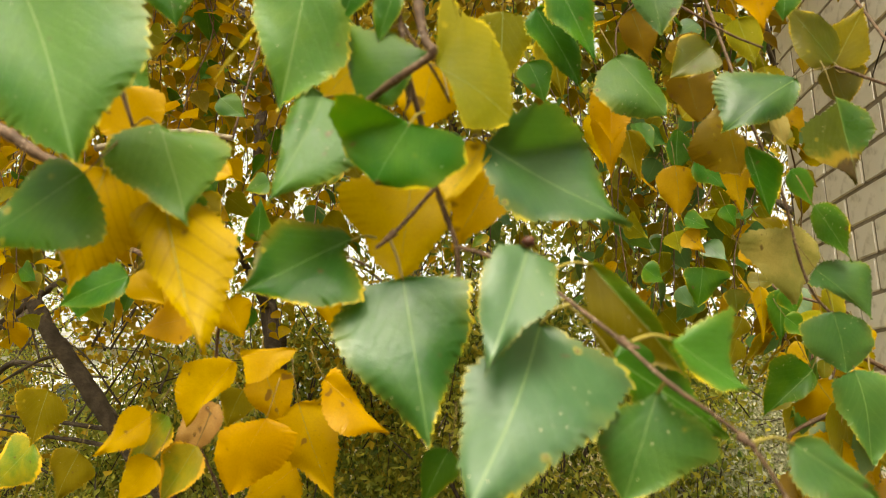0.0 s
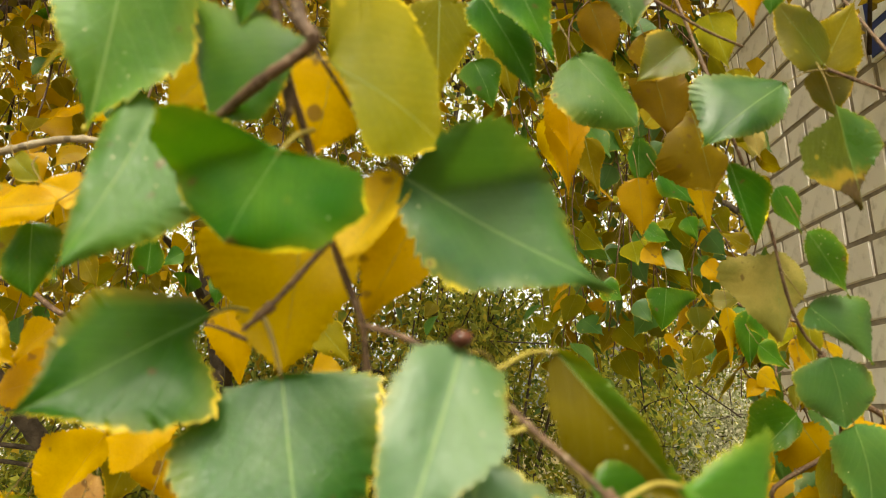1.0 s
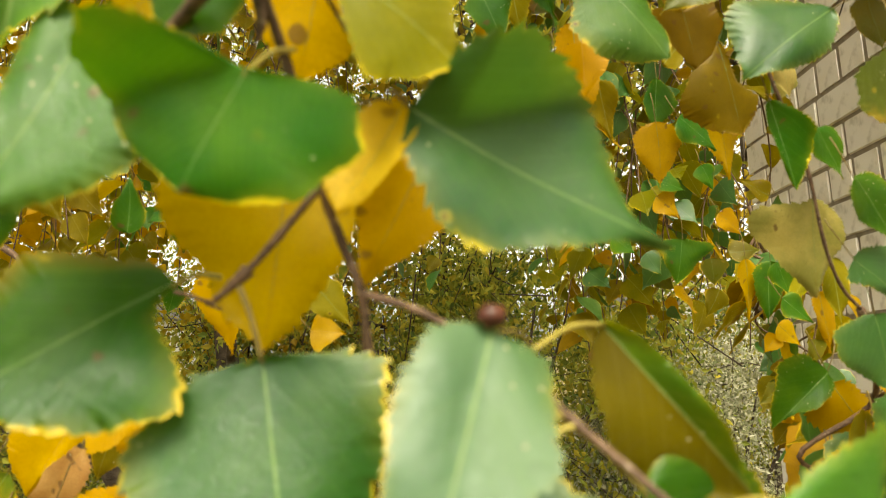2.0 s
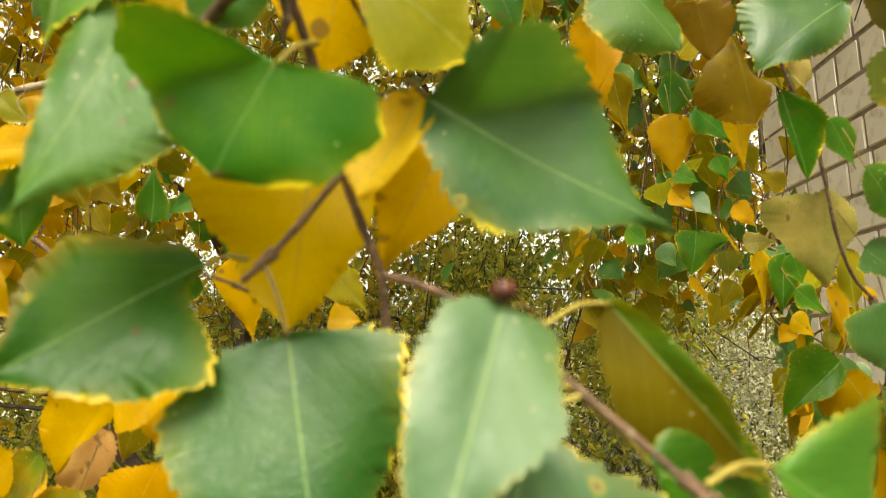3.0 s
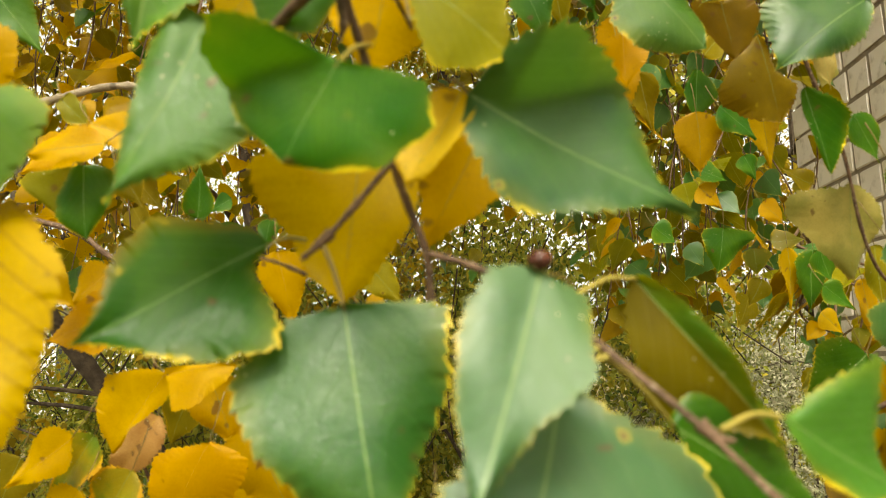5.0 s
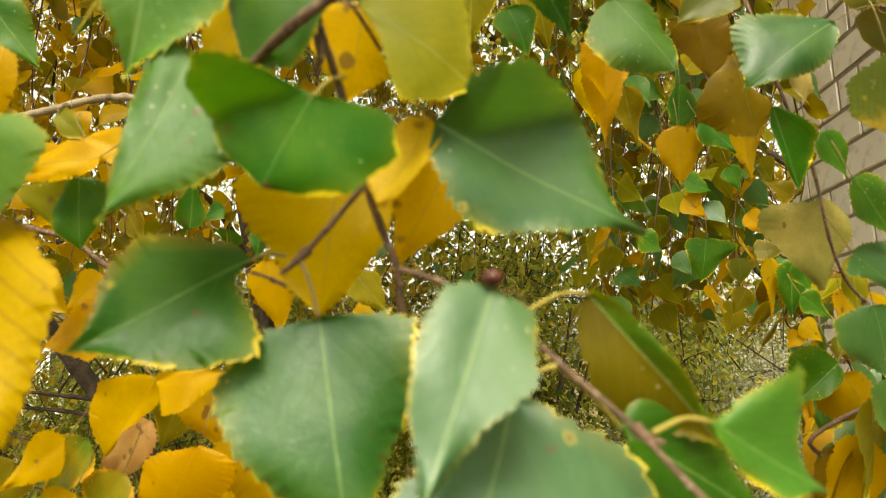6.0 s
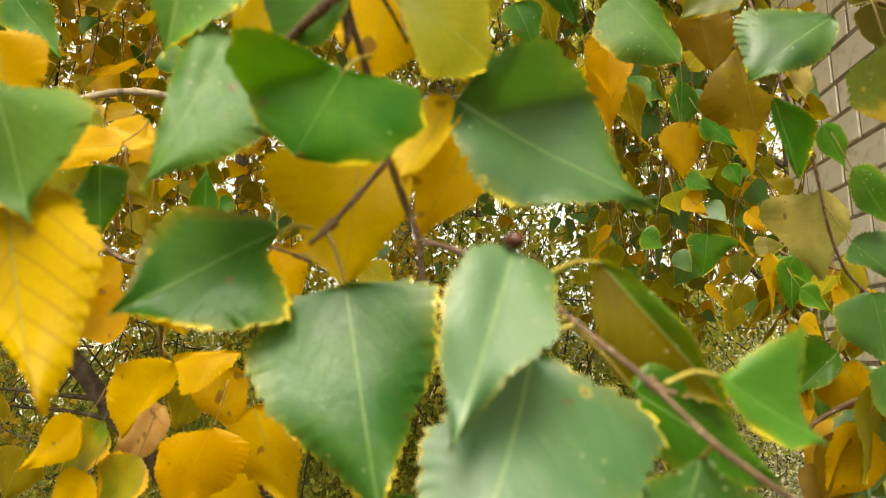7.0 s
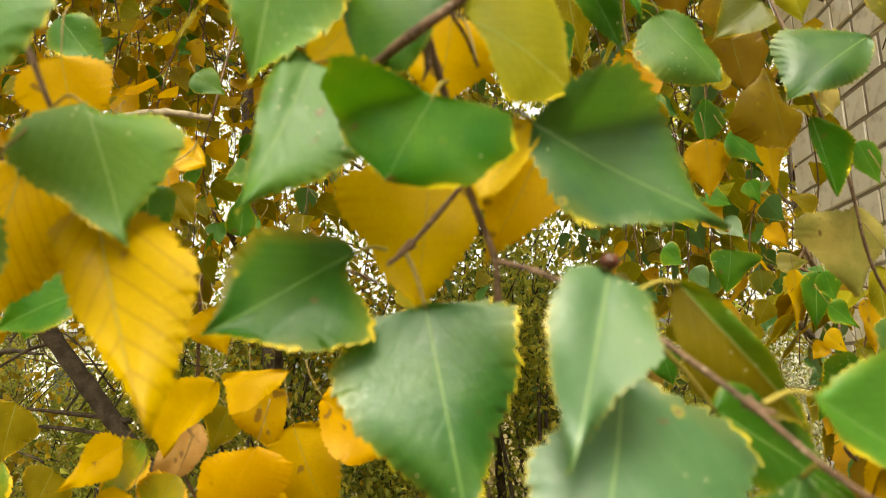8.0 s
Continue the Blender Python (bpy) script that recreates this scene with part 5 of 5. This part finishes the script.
def shrub_at(at, size, mat, count, leaf_size, seed, label):
    root = thing("shrub", at, label, "shrub", "shrubs")
    crown((at[0], at[1], size[2] * 0.85), size, count, leaf_size, mat, root, seed, 90, slim=0.26)
    for i in range(9):
        rnd = random.Random(seed + i)
        e = Vector((rnd.uniform(-0.8, 0.8) * size[0], rnd.uniform(-0.8, 0.8) * size[1], rnd.uniform(1.1, 1.7) * size[2]))
        lv = smooth_line([(0.1 * e.x, 0.1 * e.y, -0.05), e * 0.5 + Vector((0, 0, 0.15)), e], 6)
        v, f = tube(lv, [0.02 * (1 - 0.8 * k / len(lv)) for k in range(len(lv))], 6, 0.1, i)
        mesh_object("stem", v, f, BARK, root)


# overhead crowns, mostly out of view, added to shade the leaves below
crown((-0.1, 1.1, 2.78), (1.7, 0.62, 0.28), 3200, 0.055, CROWN_YELLOW, tree, 41, 60, 0.6)
crown((-0.6, 2.5, 4.1), (2.7, 1.5, 0.5), 18000, 0.06, CROWN_YELLOW, tree, 42, 190, 0.8)
crown((-0.7, 0.9, 3.3), (2.1, 1.2, 0.35), 7000, 0.06, CROWN_YELLOW, tree, 43, 130, 0.8)
shrub_at((2.2, 4.8, 0.0), (1.1, 0.8, 0.88), SHRUB, 32000, 0.036, 31, "grey-green shrub with small dusty leaves")
shrub_at((0.6, 4.6, 0.0), (1.4, 0.9, 1.32), CROWN_GREEN, 21000, 0.056, 32, "dense green shrub with small leaves")
shrub_at((1.0, 7.0, 0.0), (1.9, 0.9, 1.45), CROWN_GREEN, 20000, 0.062, 35, "tall dense olive-green shrub")
shrub_at((-1.8, 7.0, 0.0), (1.7, 0.9, 1.45), CROWN_GREEN, 18000, 0.060, 36, "tall dense green shrub with small leaves")
shrub_at((2.7, 6.4, 0.0), (1.3, 0.9, 1.22), CROWN_GREEN, 15000, 0.055, 39, "green and olive shrub with small leaves")
shrub_at((3.9, 7.4, 0.0), (1.6, 0.9, 1.15), SHRUB, 22000, 0.04, 37, "grey-green shrub with small pale leaves")
shrub_at((-1.2, 4.9, 0.0), (1.4, 0.9, 1.2), CROWN_GREEN, 17000, 0.06, 33, "dark green shrub with small leaves")
shrub_at((-4.6, 6.6, 0.0), (1.7, 0.9, 1.25), CROWN_GREEN, 20000, 0.04, 38, "loose olive shrub with narrow leaves")
shrub_at((-3.1, 4.9, 0.0), (1.2, 0.8, 1.0), CROWN_GREEN, 15000, 0.038, 34, "olive shrub with small leaves")

# ---- pale house far behind the trees ----
PLASTER = plain_material("pale_siding", (0.56, 0.54, 0.50), (0.66, 0.64, 0.60), 2.0, 0.8, 0.2, 0.01)
ROOFING = plain_material("grey_roofing", (0.16, 0.15, 0.15), (0.24, 0.23, 0.22), 3.0, 0.8, 0.4, 0.02)
GLASS, gn, gl = material("window_glass")
gn["Principled BSDF"].inputs["Base Color"].default_value = (0.03, 0.035, 0.04, 1)
gn["Principled BSDF"].inputs["Roughness"].default_value = 0.06


def house_at(at, half, windows, label):
    house = thing("house", at, label, "house", "houses behind")
    mesh_object("wall", *box(-half, half, 0.05, 8, -0.1, 3.4), PLASTER, house, smooth=False)
    for i in range(17):
        mesh_object("siding_board", *box(-half, half, 0.0, 0.05, 0.2 * i, 0.2 * i + 0.185), PLASTER, house, smooth=False)
    e = half + 0.4
    rv = [(-e, -0.5, 3.4), (e, -0.5, 3.4), (e, 8.5, 3.4), (-e, 8.5, 3.4), (-e, 4, 4.6), (e, 4, 4.6)]
    mesh_object("roof", rv, [(0, 1, 5, 4), (2, 3, 4, 5), (0, 4, 3), (1, 2, 5), (0, 3, 2, 1)], ROOFING, house, smooth=False)
    for x in windows:
        win = mesh_object("window", *box(x - 0.75, x + 0.75, -0.06, 0.0, 1.0, 2.4), PLASTER, house, "white window frame", smooth=False)
        for sx in (-0.35, 0.35):
            mesh_object("pane", *box(x + sx - 0.3, x + sx + 0.3, -0.075, -0.06, 1.1, 2.3), GLASS, win, smooth=False)


house_at((-14.5, 22.0, 0.0), 6.0, (-3, 3), "low pale house with horizontal siding behind the trees")
house_at((13.0, 24.0, 0.0), 4.0, (2,), "small white house with horizontal siding behind the shrubs")

# ---- bricks of the wall ----
brick_meshes = {n: brick_mesh(n, BRICK_H) for n in (BRICK_L, HEADER)}
rest_v, rest_f = [], []
courses = int(WALL_TOP / (BRICK_H + JOINT))
for c in range(courses):
    z = 2.222 + (c - 16.5) * (BRICK_H + JOINT)
    long = HEADER if c % 3 == 1 else BRICK_L  # every third course shows the bricks' ends
    y = (2.24 - 22 * (long + JOINT) if c % 3 == 1 else 2.26 - 11 * (long + JOINT) + (0.5 if c % 3 else 0.0) * (long + JOINT)) + long / 2
    while y + long / 2 < WALL_TO - 0.04:
        if 1.0 < y and 1.3 < z < 3.1:
            ob = new("brick", brick_meshes[long])
            ob.parent = wall
            ob.location = (random.uniform(-0.0015, 0.0015), y, z)
        else:
            k = len(rest_v)
            bv, bf = box(0.0, 0.05, y - long / 2, y + long / 2, z - BRICK_H / 2, z + BRICK_H / 2)
            rest_v += bv
            rest_f += [tuple(k + q for q in face) for face in bf]
        y += long + JOINT
    last = y - long / 2
    if WALL_TO - last > 0.02:
        k = len(rest_v)
        bv, bf = box(0.0, 0.38, last, WALL_TO, z - BRICK_H / 2, z + BRICK_H / 2)
        rest_v += bv
        rest_f += [tuple(k + q for q in face) for face in bf]
tagged(mesh_object("bricks", rest_v, rest_f, BRICK, wall, smooth=False), kind="stuff")
